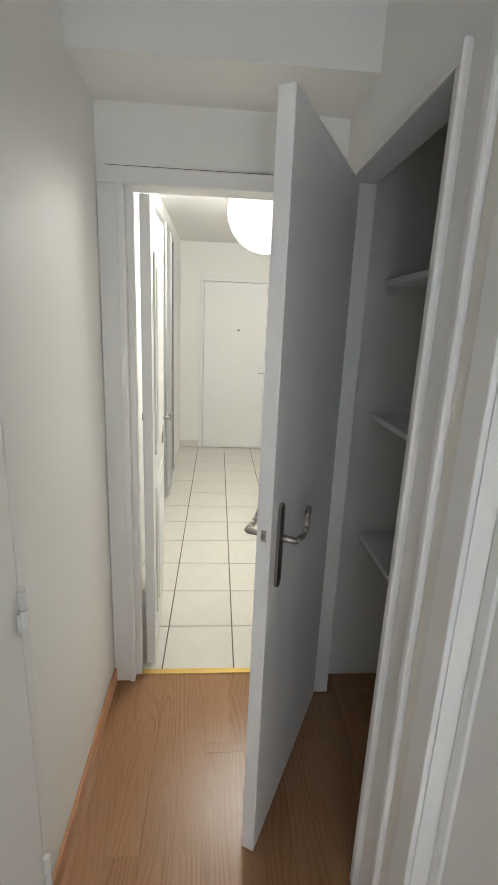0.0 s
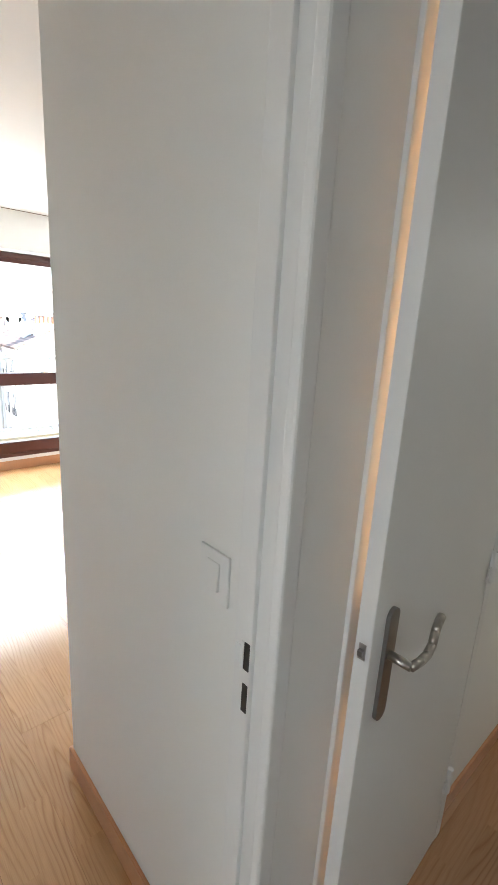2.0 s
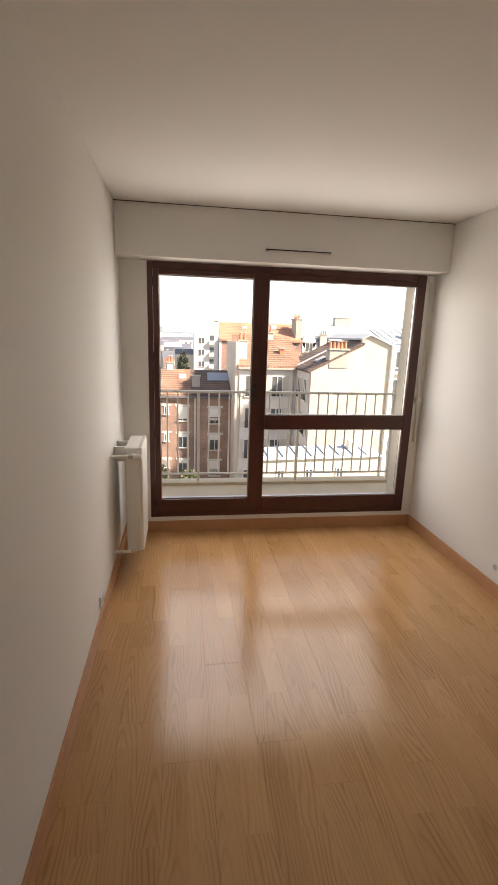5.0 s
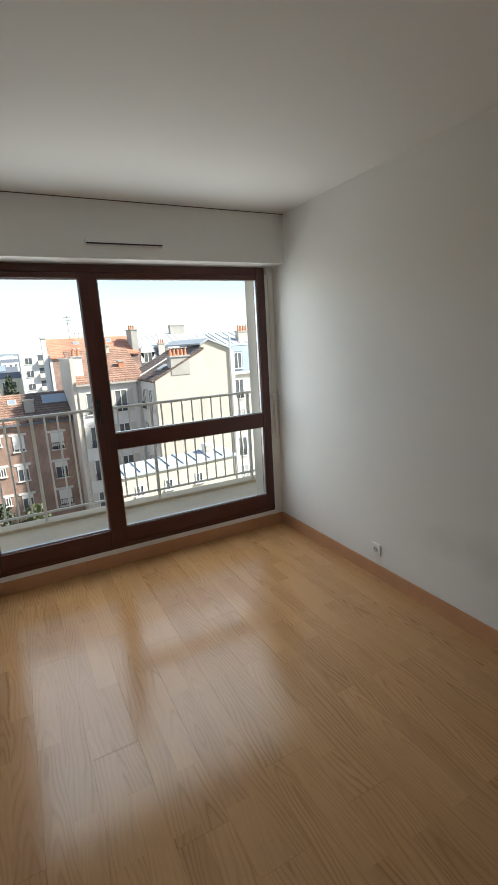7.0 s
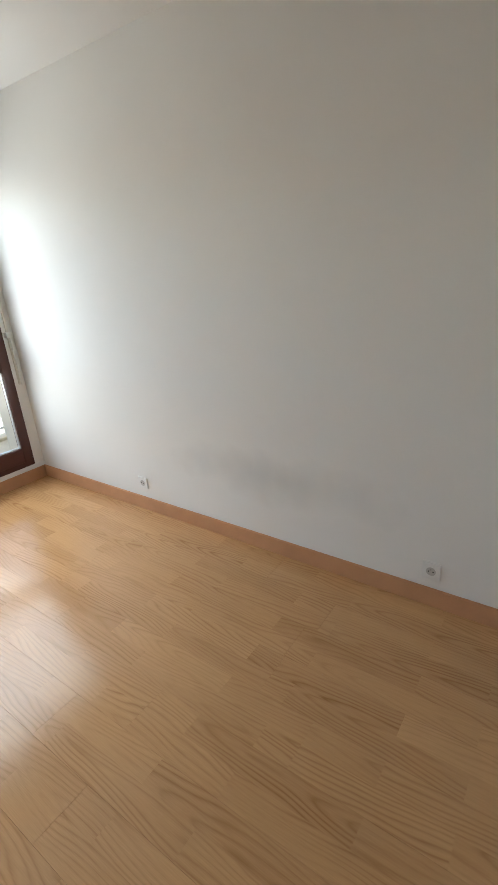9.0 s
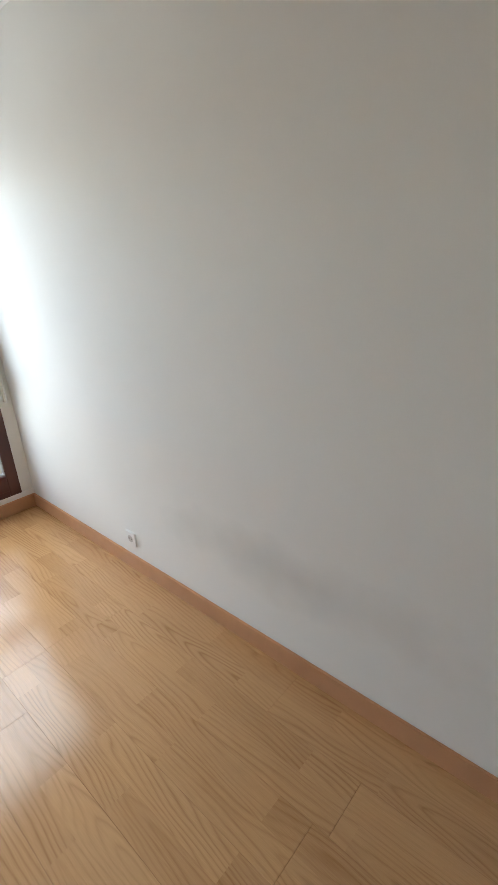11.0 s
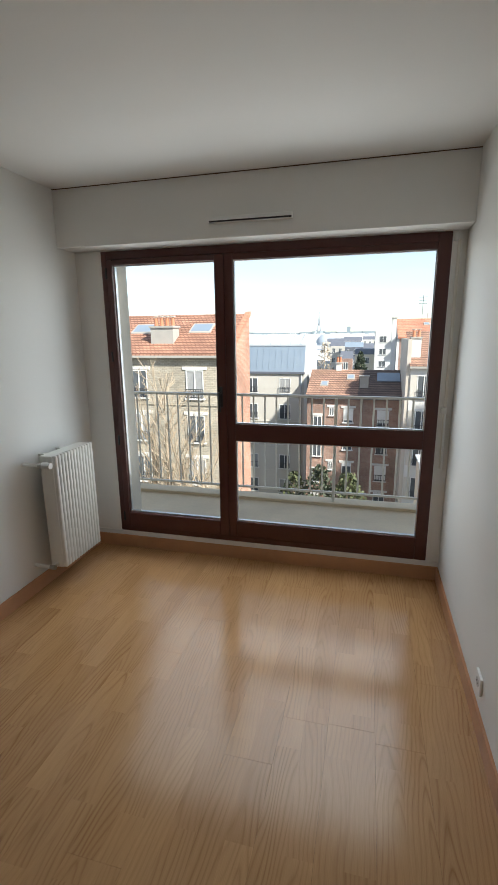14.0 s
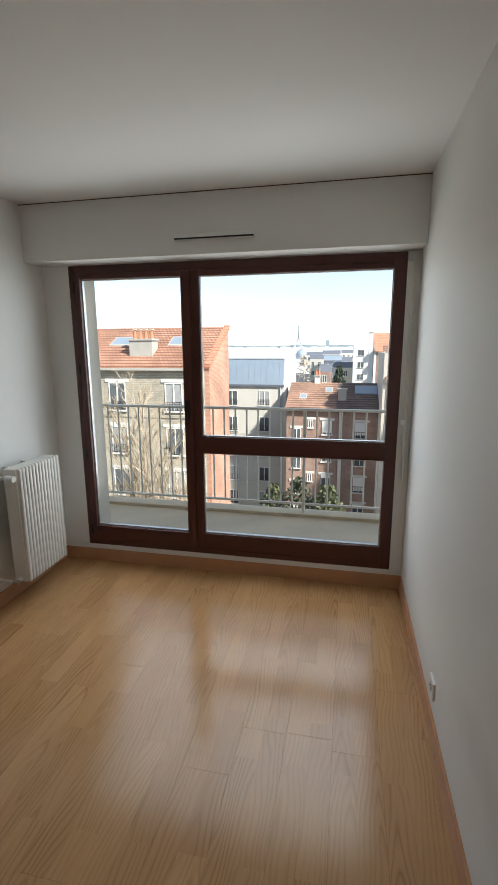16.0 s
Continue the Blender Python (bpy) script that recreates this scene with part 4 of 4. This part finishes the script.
# white house with the blue zinc mansard
h = house("zinc_roof_house", "white plaster house with a blue-grey zinc mansard", -3.93, 47.0)
h.location.z = 0.3
# sun and shade put into the colour: front in greyer plaster, sunward gable whiter
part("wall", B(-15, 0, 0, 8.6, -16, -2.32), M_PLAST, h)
part("gable", prism(bmesh.new(), [(0, -16), (8.6, -16), (8.6, -2.3), (7.6, 0.2), (4.3, 1.2), (0.75, 0.2), (0, -2.3)], 0, 0.0, 0.3), M_PLASTW, h, "white gable wall with sunlight put into its colour")
slope(h, "mansard", -15, 0, 0.0, -2.32, 0.75, 0.12, M_ZINC, over=0.06)
seams(h, -15, 0, 0.62, 0.0, -2.32, 0.75, 0.12, M_ZINC)
slope(h, "roof", -15, 0, 0.75, 0.14, 4.3, 1.05, M_ZINCL, over=0.1)
seams(h, -15, 0, 1.0, 0.75, 0.14, 4.3, 1.05, M_ZINCL)
part("cornice", B(-15, 0.05, -0.18, 0, -2.52, -2.32), M_SLATE, h)
part("downpipe", rod(bmesh.new(), (-0.3, -0.08, -16), (-0.3, -0.08, -2.5), 0.06), M_ZINCL, h)
for i, x in enumerate((-12.6, -8.9, -5.2, -1.9)):
    for k in range(5):
        if (i, k) != (0, 0):
            window(h, x, -2.95 - 2.6 * k, 1.1, 1.45, pane=M_CURTAIN if (i * 3 + k) % 4 == 1 else M_DKGLASS)
for k in range(4):
    part("string_course", B(-15, 0.0, -0.04, 0, -4.75 - 2.6 * k, -4.65 - 2.6 * k), M_PLAST, h)

# brown brick house
h = house("brick_house", "brown brick house with a patched tile roof", -3.1, 43.0)
part("wall", B(0, 8.2, 0, 8, -16, -3.73), M_BRICKB, h)
slope(h, "roof", -0.1, 4.4, 0.0, -3.73, 4.2, -1.95, M_TILEB)
slope(h, "roof", 4.4, 8.2, 0.0, -3.73, 4.2, -1.95, M_TILED)
slope(h, "roof", -0.1, 8.2, 8.0, -3.73, 4.2, -1.95, M_TILEB)
part("gutter", B(-0.1, 8.2, -0.36, -0.2, -4.0, -3.84), M_SLATE, h)
skylight(h, 1.0, 1.7, 1.2, 2.0, 0, -3.73, 4.2, -1.95)
skylight(h, 3.3, 4.0, 2.4, 3.2, 0, -3.73, 4.2, -1.95)
on_slope(h, "solar_panel", 6.0, 8.0, 2.1, 3.5, 0, -3.73, 4.2, -1.95, M_ZINC, 0.18)
chimney(h, 4.5, 5.25, 1.0, 1.6, -3.3, -2.2, M_CEMENT)
chimney(h, 2.2, 2.7, 4.0, 4.5, -2.2, -1.2, M_PLASTW, 2)
part("downpipe", rod(bmesh.new(), (4.75, -0.1, -16), (4.75, -0.1, -3.9), 0.07), M_PLASTW, h)
for k in range(5):
    z = -4.85 - 2.5 * k
    window(h, 3.65, z, 0.85, 1.25, rail=False, lintel=M_PLASTW, blind=0.85 if k == 0 else 0.2)
    window(h, 6.6, z - 0.1, 1.0, 1.4, rail=True, lintel=M_PLASTW, blind=(0.8, 0.3, 0.9, 0.2, 0.5)[k])
    window(h, 2.2, z + 0.05, 0.42, 0.7, rail=False, lintel=M_PLASTW)
    window(h, 0.95, z - 0.75, 0.8, 1.2, rail=False, lintel=M_PLASTW)

# white house with shutters
h = house("shuttered_house", "white plaster house with grey shutters and tile roof", 5.25, 40.0)
part("wall", B(0, 5.0, 0, 8, -16, -0.9), M_PLASTW, h)
part("side_wall", B(-0.3, 0, 0.05, 8, -16, 1.1), M_BEIGE, h)
slope(h, "roof", -0.1, 5.4, 0.0, -0.88, 5.5, 1.55, M_TILEB)
part("gutter", B(-0.1, 5.0, -0.36, -0.2, -1.1, -0.95), M_CEMENT, h)
chimney(h, 0.0, 0.75, 0.9, 1.6, -0.6, 1.15, M_PLASTW, 2)
chimney(h, 2.9, 3.7, 4.6, 5.4, 0.9, 1.9, M_BEIGE, 2)
chimney(h, 3.8, 4.2, 1.8, 2.2, -0.3, 0.55, M_POT)
for i, x in enumerate((1.05, 3.3)):
    for k in range(5):
        window(h, x, -1.65 - 2.75 * k, 1.0, 1.75, shutters=M_PLAST, pane=M_DKGLASS)
part("downpipe", rod(bmesh.new(), (4.7, -0.1, -16), (4.7, -0.1, -1.0), 0.06), M_CEMENT, h)

# wing that comes towards the viewer, with a blank stained gable
h = house("gabled_wing", "beige house wing with a blank stained gable", 10.3, 36.0)
part("wall", B(0, 4.1, 0, 8, -16, -0.9), M_BEIGE, h)
part("side_wall", B(-0.06, 0, 0.02, 8, -16, -0.92), M_PLASTW, h)
part("gable", prism(bmesh.new(), [(0, -16), (4.1, -16), (4.1, 1.25), (0, -0.85)], 1, -0.25, 0.0), M_BEIGE, h)
part("roof", prism(bmesh.new(), [(-0.25, -1.02), (4.1, 1.2), (4.1, 1.37), (-0.25, -0.85)], 1, -0.32, 8), M_TILED, h)
part("valley", prism(bmesh.new(), [(0.0, -0.72), (2.6, 0.62), (2.6, 0.70), (0.0, -0.64)], 1, 4.0, 4.25), M_PLASTW, h)
chimney(h, 1.35, 2.85, -0.3, 0.6, -0.6, 0.75, M_CEMENT, 5)
part("skylight", prism(bmesh.new(), [(0.9, -0.24), (1.6, 0.12), (1.6, 0.22), (0.9, -0.14)], 1, 1.2, 2.2), M_ZINCL, h)
for y in (1.1, 2.9):
    for k in range(5):
        window(h, y, -1.6 - 2.75 * k, 0.9, 1.7, y=-0.06, face=-1, shutters=M_PLAST)

# yellow house behind it
h = house("yellow_house", "yellow rendered house with a pale zinc roof", 14.45, 36.4)
part("wall", B(0, 2.45, 0, 9, -16, 0.9), M_YELLOW, h)
part("gable", prism(bmesh.new(), [(0, 0.9), (2.45, 0.9), (2.45, 1.15), (0.6, 1.9), (0, 1.6)], 1, 0.0, 0.3), M_YELLOW, h)
part("roof", prism(bmesh.new(), [(-0.1, 1.55), (0.6, 1.92), (2.6, 1.1), (2.6, 1.22), (0.6, 2.06), (-0.1, 1.68)], 1, -0.2, 9), M_ZINCL, h)
for i in range(7):
    part("standing_seam", prism(bmesh.new(), [(0.6, 2.06), (2.6, 1.22), (2.6, 1.29), (0.6, 2.13)], 1, 0.2 + 1.2 * i, 0.26 + 1.2 * i), M_PLAST, h)
part("flue", rod(bmesh.new(), (2.5, -0.12, -16), (2.5, -0.12, 2.1), 0.09), M_PLASTW, h)
part("corner_wall", B(2.45, 2.9, 0.05, 9, -16, 1.0), M_PLASTW, h)

h = house("mansard_house", "cream house with a blue-grey mansard and dormers", 19.7, 43.0)
part("wall", B(0, 14, 0, 9, -16, -1.3), M_PLAST, h)
part("cornice", B(-0.1, 14, -0.3, 0, -1.5, -1.25), M_PLASTW, h)
slope(h, "mansard", 0, 14, 0.0, -1.3, 0.7, 1.3, M_ZINC, over=0.0)
slope(h, "roof", 0, 14, 0.7, 1.3, 5.0, 2.5, M_ZINCL, over=0.1)
seams(h, 0, 14, 0.8, 0.7, 1.3, 5.0, 2.5, M_ZINCL)
chimney(h, 2.2, 3.4, 1.5, 2.2, 1.5, 2.6, M_BEIGE, 4)
for x in (1.2, 4.0, 6.8, 9.6):
    part("dormer", B(x - 0.55, x + 0.55, -0.02, 0.7, -1.1, 0.75), M_ZINC, h)
    window(h, x, 0.6, 0.85, 1.5, y=-0.02, rail=False)
    for k in range(5):
        window(h, x, -2.0 - 2.95 * k, 1.0, 1.9, pane=M_CURTAIN if k % 2 else M_DKGLASS)

# low roof of the yard building
h = house("yard_building", "low cream building with a flat pale zinc roof", 5.1, 27.0, 5)
part("wall", B(0, 7.6, 0, 1.7, -16, -5.47), M_YELLOW, h)
slope(h, "roof", -0.1, 7.7, 0.0, -5.47, 1.7, -5.22, M_ZINCL, th=0.1, over=0.15)
seams(h, 0, 7.6, 0.9, 0.0, -5.47, 1.7, -5.22, M_ZINC, 0.1)
ac = part("air_conditioner", B(5.9, 6.5, 0.8, 1.2, -5.3, -4.6, bevel=0.03), M_WFRAME, h)
part("fan_grille", rod(bmesh.new(), (6.2, 0.8, -4.95), (6.2, 0.77, -4.95), 0.22, seg=20), M_CEMENT, ac)
for x in (1.2, 3.0, 5.0):
    window(h, x, -6.1, 0.5, 0.6, rail=False)

# bright orange roof and long zinc roof further back
h = house("orange_roof_house", "large house with a bright orange tile roof", 5.6, 62.0)
part("wall", B(0, 10.6, 0, 10, -16, 1.0), M_BRICKB, h)
part("gable", prism(bmesh.new(), [(0, -16), (10, -16), (10, 1.0), (5, 3.25), (0, 1.0)], 0, -0.3, 0.0), M_PLASTW, h)
slope(h, "roof", -0.2, 10.6, 0.0, 1.0, 5.0, 3.2, M_TILEO)
chimney(h, -0.9, -0.4, 0.5, 1.5, -8, 3.3, M_PLASTW)
chimney(h, 9.9, 10.7, 0.6, 3.2, 1.0, 3.9, M_CEMENT, 3)
chimney(h, 4.6, 5.9, 0.3, 0.9, 0.4, 1.9, M_BRICKB, 3)
skylight(h, 6.6, 7.9, 3.2, 4.3, 0, 1.0, 5.0, 3.2)
skylight(h, 3.0, 3.7, 3.0, 3.7, 0, 1.0, 5.0, 3.2)
pots(h, 3.6, 5.0, 3.4, 5, 0.5, M_PLASTW)
bm = bmesh.new()
rod(bm, (2.9, 5, 3.2), (2.9, 5, 6.2), 0.03, seg=6)
for zz in (5.2, 5.6, 6.0):
    rod(bm, (2.4, 5, zz), (3.4, 5, zz), 0.02, seg=6)
part("aerial", bm, M_IRON, h)

h = house("long_zinc_house", "long apartment house with a pale zinc roof", 17.6, 70.0)
part("wall", B(0, 24, 0, 12, -16, -0.6), M_PLAST, h)
slope(h, "mansard", 0, 24, 0.0, -0.6, 0.7, 1.6, M_SLATE, over=0.0)
slope(h, "roof", 0, 24, 0.7, 1.6, 6.0, 3.6, M_ZINCL, over=0.2)
seams(h, 0, 24, 0.9, 0.7, 1.6, 6.0, 3.6, M_PLAST)
chimney(h, 7.4, 9.8, 5.2, 6.2, 3.2, 4.8, M_CEMENT)
for x in (1.8, 5.9, 10.0, 14.1, 18.2):
    bm = bmesh.new()
    box(bm, x - 1.05, x + 1.05, -0.25, 1.2, -0.6, 0.9)
    rod(bm, (x, -0.25, 0.9), (x, 1.2, 0.9), 1.05, seg=20)
    part("dormer", bm, M_PLASTW, h, "white arched dormer")
    window(h, x, 0.85, 1.2, 1.3, y=-0.25, rail=False)
    window(h, x, -1.6, 1.2, 1.9)
chimney(h, 3.6, 4.6, 0.0, 0.7, 0.2, 2.0, M_BEIGE, 3)

# balcony tower
h = house("apartment_tower", "white apartment tower with loggias", 3.4, 112.0)
part("wall", B(0, 6.0, 0, 10, -16, 1.9), M_PLASTW, h)
part("wall", B(6.0, 8.6, 1.6, 10, -16, 3.8), M_PLAST, h)
for k in range(6):
    z = 0.9 - 2.75 * k
    window(h, 1.7, z, 1.5, 1.3, rail=False)
    part("loggia", B(3.6, 5.7, -0.02, 0.1, z - 1.6, z + 0.5), M_DKGLASS, h)
    part("balcony", B(3.5, 5.8, -0.9, 0, z - 1.6, z - 0.7), M_PLAST, h)
for x0, y, w, zt, d, m_ in ((-3.2, 95, 2.2, -1.9, 4, M_BRICKB), (-1.2, 120, 6, -2.2, 8, M_YELLOW), (-4.6, 140, 5, -1.0, 9, M_SLATE), (-9.5, 150, 9, -0.9, 9, M_PLAST),
                            (-6.5, 170, 6, 0.3, 9, M_YELLOW), (0.3, 150, 3.2, -1.6, 8, M_PLAST), (-14, 190, 8, -0.4, 10, M_BEIGE), (-0.5, 210, 8, 0.2, 9, M_PLAST)):
    h = house("town_house", "distant pale town house between roofs", x0, y)
    part("wall", B(0, w, 0, d, -16, zt - 1.3), m_, h)
    part("roof", prism(bmesh.new(), [(0, zt - 1.3), (1.2, zt), (d - 1.2, zt), (d, zt - 1.3)], 0, -0.1, w + 0.1), M_SLATE if m_ != M_SLATE else M_ZINC, h)
    for k in range(3):
        u = 1.0
        while u < w - 0.4:
            window(h, u, zt - 2.0 - 2.9 * k, 0.9, 1.4, rail=False)
            u += 2.0
h = house("domed_hall", "distant grey domed hall", -20.5, 260.0)
bm = bmesh.new()
bmesh.ops.create_uvsphere(bm, u_segments=32, v_segments=16, radius=5.6, matrix=Matrix.Translation((0, 0, -4.2)))
part("dome", bm, M_FARR, h, smooth=True)
part("wall", B(-8.5, 8.5, -6, 6, -16, -4.6), M_FAR, h)

# iron tower and slab tower on the horizon
tw = thing("lattice_tower", "tall tapering iron lattice tower on the horizon", "tower", at=(-318, 3100, 0))
bm = bmesh.new()
prof = [(0, 31), (12, 24), (28, 16), (30, 17.5), (33, 15), (58, 8.2), (60, 9.5), (63, 7.6), (95, 4.0), (135, 1.9), (137, 3.0), (141, 2.2), (152, 0.8)]
for sx in (-1, 1):
    for sy in (-1, 1):
        for (z0, r0), (z1, r1) in zip(prof, prof[1:]):
            wdt = max(r0 * 0.32, 1.5)
            rod(bm, (sx * r0 * 0.8, sy * r0 * 0.8, z0), (sx * r1 * 0.8, sy * r1 * 0.8, z1), wdt, max(r1 * 0.32, 1.3), seg=4)
for z, r in ((28, 17), (58, 9), (135, 3)):
    box(bm, -r, r, -r, r, z, z + 3)
for z0, z1, r in ((63, 95, 5.2), (95, 150, 2.6)):
    box(bm, -r * 0.6, r * 0.6, -r * 0.6, r * 0.6, z0, z1)
bmesh.ops.transform(bm, matrix=Matrix.Translation((0, 0, -8)), verts=bm.verts)
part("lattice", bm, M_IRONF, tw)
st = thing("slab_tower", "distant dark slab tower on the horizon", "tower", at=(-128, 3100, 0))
part("body", B(-12, 12, -6, 6, -16, 44), M_HAZE, st)

rng = random.Random(4)
bm = bmesh.new()
for i in range(1500):
    d = 160 * (1 + 15 * rng.random() ** 1.6)
    x = (rng.random() * 1.5 - 0.75) * d
    hgt = -16 + rng.uniform(7, 13) + (d / 2500) * 8
    if abs(x / d) < 0.18 and d < 400:
        hgt -= 2
    w = rng.uniform(4, 12) * (1 + d / 1500)
    box(bm, x, x + w, d, d + w, -16, min(hgt, 1.2 - 0.001 * d if d < 900 else hgt))
tagged(link("far_town", bm, M_FAR), "roofs of the far town with haze in the colour", "town", kind="stuff")
bm = bmesh.new()
for i in range(60):
    x = -2600 + 88 * i
    prof_h = 6 + 14 * noise.noise((i * 0.13, 0.3, 0)) + 8 * noise.noise((i * 0.5, 2.0, 0))
    box(bm, x, x + 92, 3400, 3500, -16, max(2, prof_h + 8))
tagged(link("far_hills", bm, M_HAZE), "low wooded hills on the horizon", "hills", kind="stuff")


# ---- trees ----
def limb(verts, faces, p, d, r, n, rng, bend=0.35):
    """A branch that tapers, bends and forks n times."""
    length = r * rng.uniform(21, 34)
    q = p + d * length
    u = d.orthogonal().normalized()
    w = d.cross(u)
    k = len(verts)
    for c, rr in ((p, r), (q, r * 0.68)):
        verts.extend((c + u * rr, c + w * rr, c - u * rr, c - w * rr))
    faces.extend((k + i, k + (i + 1) % 4, k + 4 + (i + 1) % 4, k + 4 + i) for i in range(4))
    if n:
        for _ in range(rng.choice((2, 2, 3))):
            nd = (d + Vector((rng.uniform(-1, 1), rng.uniform(-1, 1), rng.uniform(-0.3, 0.7))) * bend).normalized()
            limb(verts, faces, q, nd, r * rng.uniform(0.55, 0.72), n - 1, rng, bend)


def bare_tree(x, y, z0, top, seed, label):
    rng = random.Random(seed)
    t = thing("bare_tree", label, "tree", "leafless trees", at=(x, y, 0))
    part("trunk", rod(bmesh.new(), (0, 0, z0), (0.15, 0, top - 3.2), 0.17, 0.09, seg=8), M_BARK, t)
    verts, faces = [], []
    z = z0 + 4
    while z < top - 2.5:
        for _ in range(3):
            a = rng.uniform(0, 6.28)
            limb(verts, faces, Vector((0.1, 0, z)), Vector((math.cos(a) * 0.6, math.sin(a) * 0.6, 1)).normalized(), rng.uniform(0.026, 0.042), 4, rng, 0.42)
        z += 0.5
    me = bpy.data.meshes.new("branches")
    me.from_pydata([tuple(v) for v in verts], [], faces)
    me.materials.append(M_BARK)
    new("branches", me).parent = t


for i, (x, y, top) in enumerate(((-7.6, 22.5, 0.6), (-6.6, 22.0, -1.2), (-5.6, 22.6, -2.6), (-8.6, 23, -0.2), (-4.5, 22.2, -4.0))):
    bare_tree(x, y, -16, top, 20 + i, "leafless tree with thin upright branches")


def leafy(name, label, x, y, z0, top, rad, seed, material, cone=False, count=900):
    rng = random.Random(seed)
    t = thing(name, label, "tree", at=(x, y, 0))
    part("trunk", rod(bmesh.new(), (0, 0, z0), (0, 0, top - rad * 0.4), 0.14, 0.05, seg=8), M_BARK, t)
    bm = bmesh.new()
    hgt = top - z0
    for _ in range(count):
        u = rng.random()
        z = z0 + hgt * (0.15 + 0.85 * u)
        rr = rad * (1.05 - u if cone else math.sin(math.pi * (0.12 + 0.8 * u))) * math.sqrt(rng.uniform(0.15, 1.0)) * rng.uniform(0.75, 1.15)
        a = rng.uniform(0, 6.283)
        c = Vector((rr * math.cos(a), rr * math.sin(a), z))
        s = rng.uniform(0.10, 0.24) * (rad / 2.2) ** 0.5
        e = Euler((rng.uniform(0, 3), rng.uniform(0, 3), rng.uniform(0, 3))).to_matrix()
        vs = [bm.verts.new(c + e @ Vector(v) * s) for v in ((-1, -0.5, 0), (0.2, -0.7, 0.15), (1, 0.1, 0), (0.1, 0.8, -0.15))]
        bm.faces.new(vs)
    part("crown", bm, material, t)


leafy("evergreen_bush", "dark evergreen bush in the yard", -1.4, 38.5, -16, -9.0, 1.5, 3, M_LEAF, count=1300)
leafy("evergreen_bush", "yellow-green bush in the yard", 0.9, 37.5, -16, -9.2, 1.7, 5, M_LEAFY, count=1100)
leafy("evergreen_bush", "yellow-green bush in the yard", -3.6, 39.0, -16, -9.8, 1.4, 6, M_LEAFY, count=900)
leafy("conifer", "dark blue-green conifer behind the brick house", 0.7, 88.0, -16, -1.7, 4.2, 7, M_LEAF, cone=True, count=1600)
leafy("poplar", "pale half-leafless tree among the roofs", -5.4, 85.0, -16, 0.2, 1.7, 9, M_BARK, count=700)

# ---- boards, tiles ----
boards(floor_bedroom, XL, XR, YN + 0.05, YW - 0.002, 1, M_FLOOR_Y, seed=8, z=ZF, notch=(XP, YC))
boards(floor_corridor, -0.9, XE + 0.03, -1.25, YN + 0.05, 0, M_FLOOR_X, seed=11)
tile_me = bpy.data.meshes.new("floor_tile")
bm = B(0.003, 0.3315, 0.003, 0.334, -0.008, 0.0)
top = [e for e in bm.edges if all(v.co.z > -0.001 for v in e.verts)]
bmesh.ops.bevel(bm, geom=top, offset=0.002, segments=1, affect='EDGES')
bmesh.ops.recalc_face_normals(bm, faces=bm.faces)
bm.to_mesh(tile_me)
bm.free()
tile_me.materials.append(M_TILE)
for i in range(13):
    for j in range(-8, 1):
        ob = new("floor_tile", tile_me)
        ob.location = (2.625 + 0.3345 * i, 0.117 + 0.337 * j, 0)
        ob.parent = floor_hall
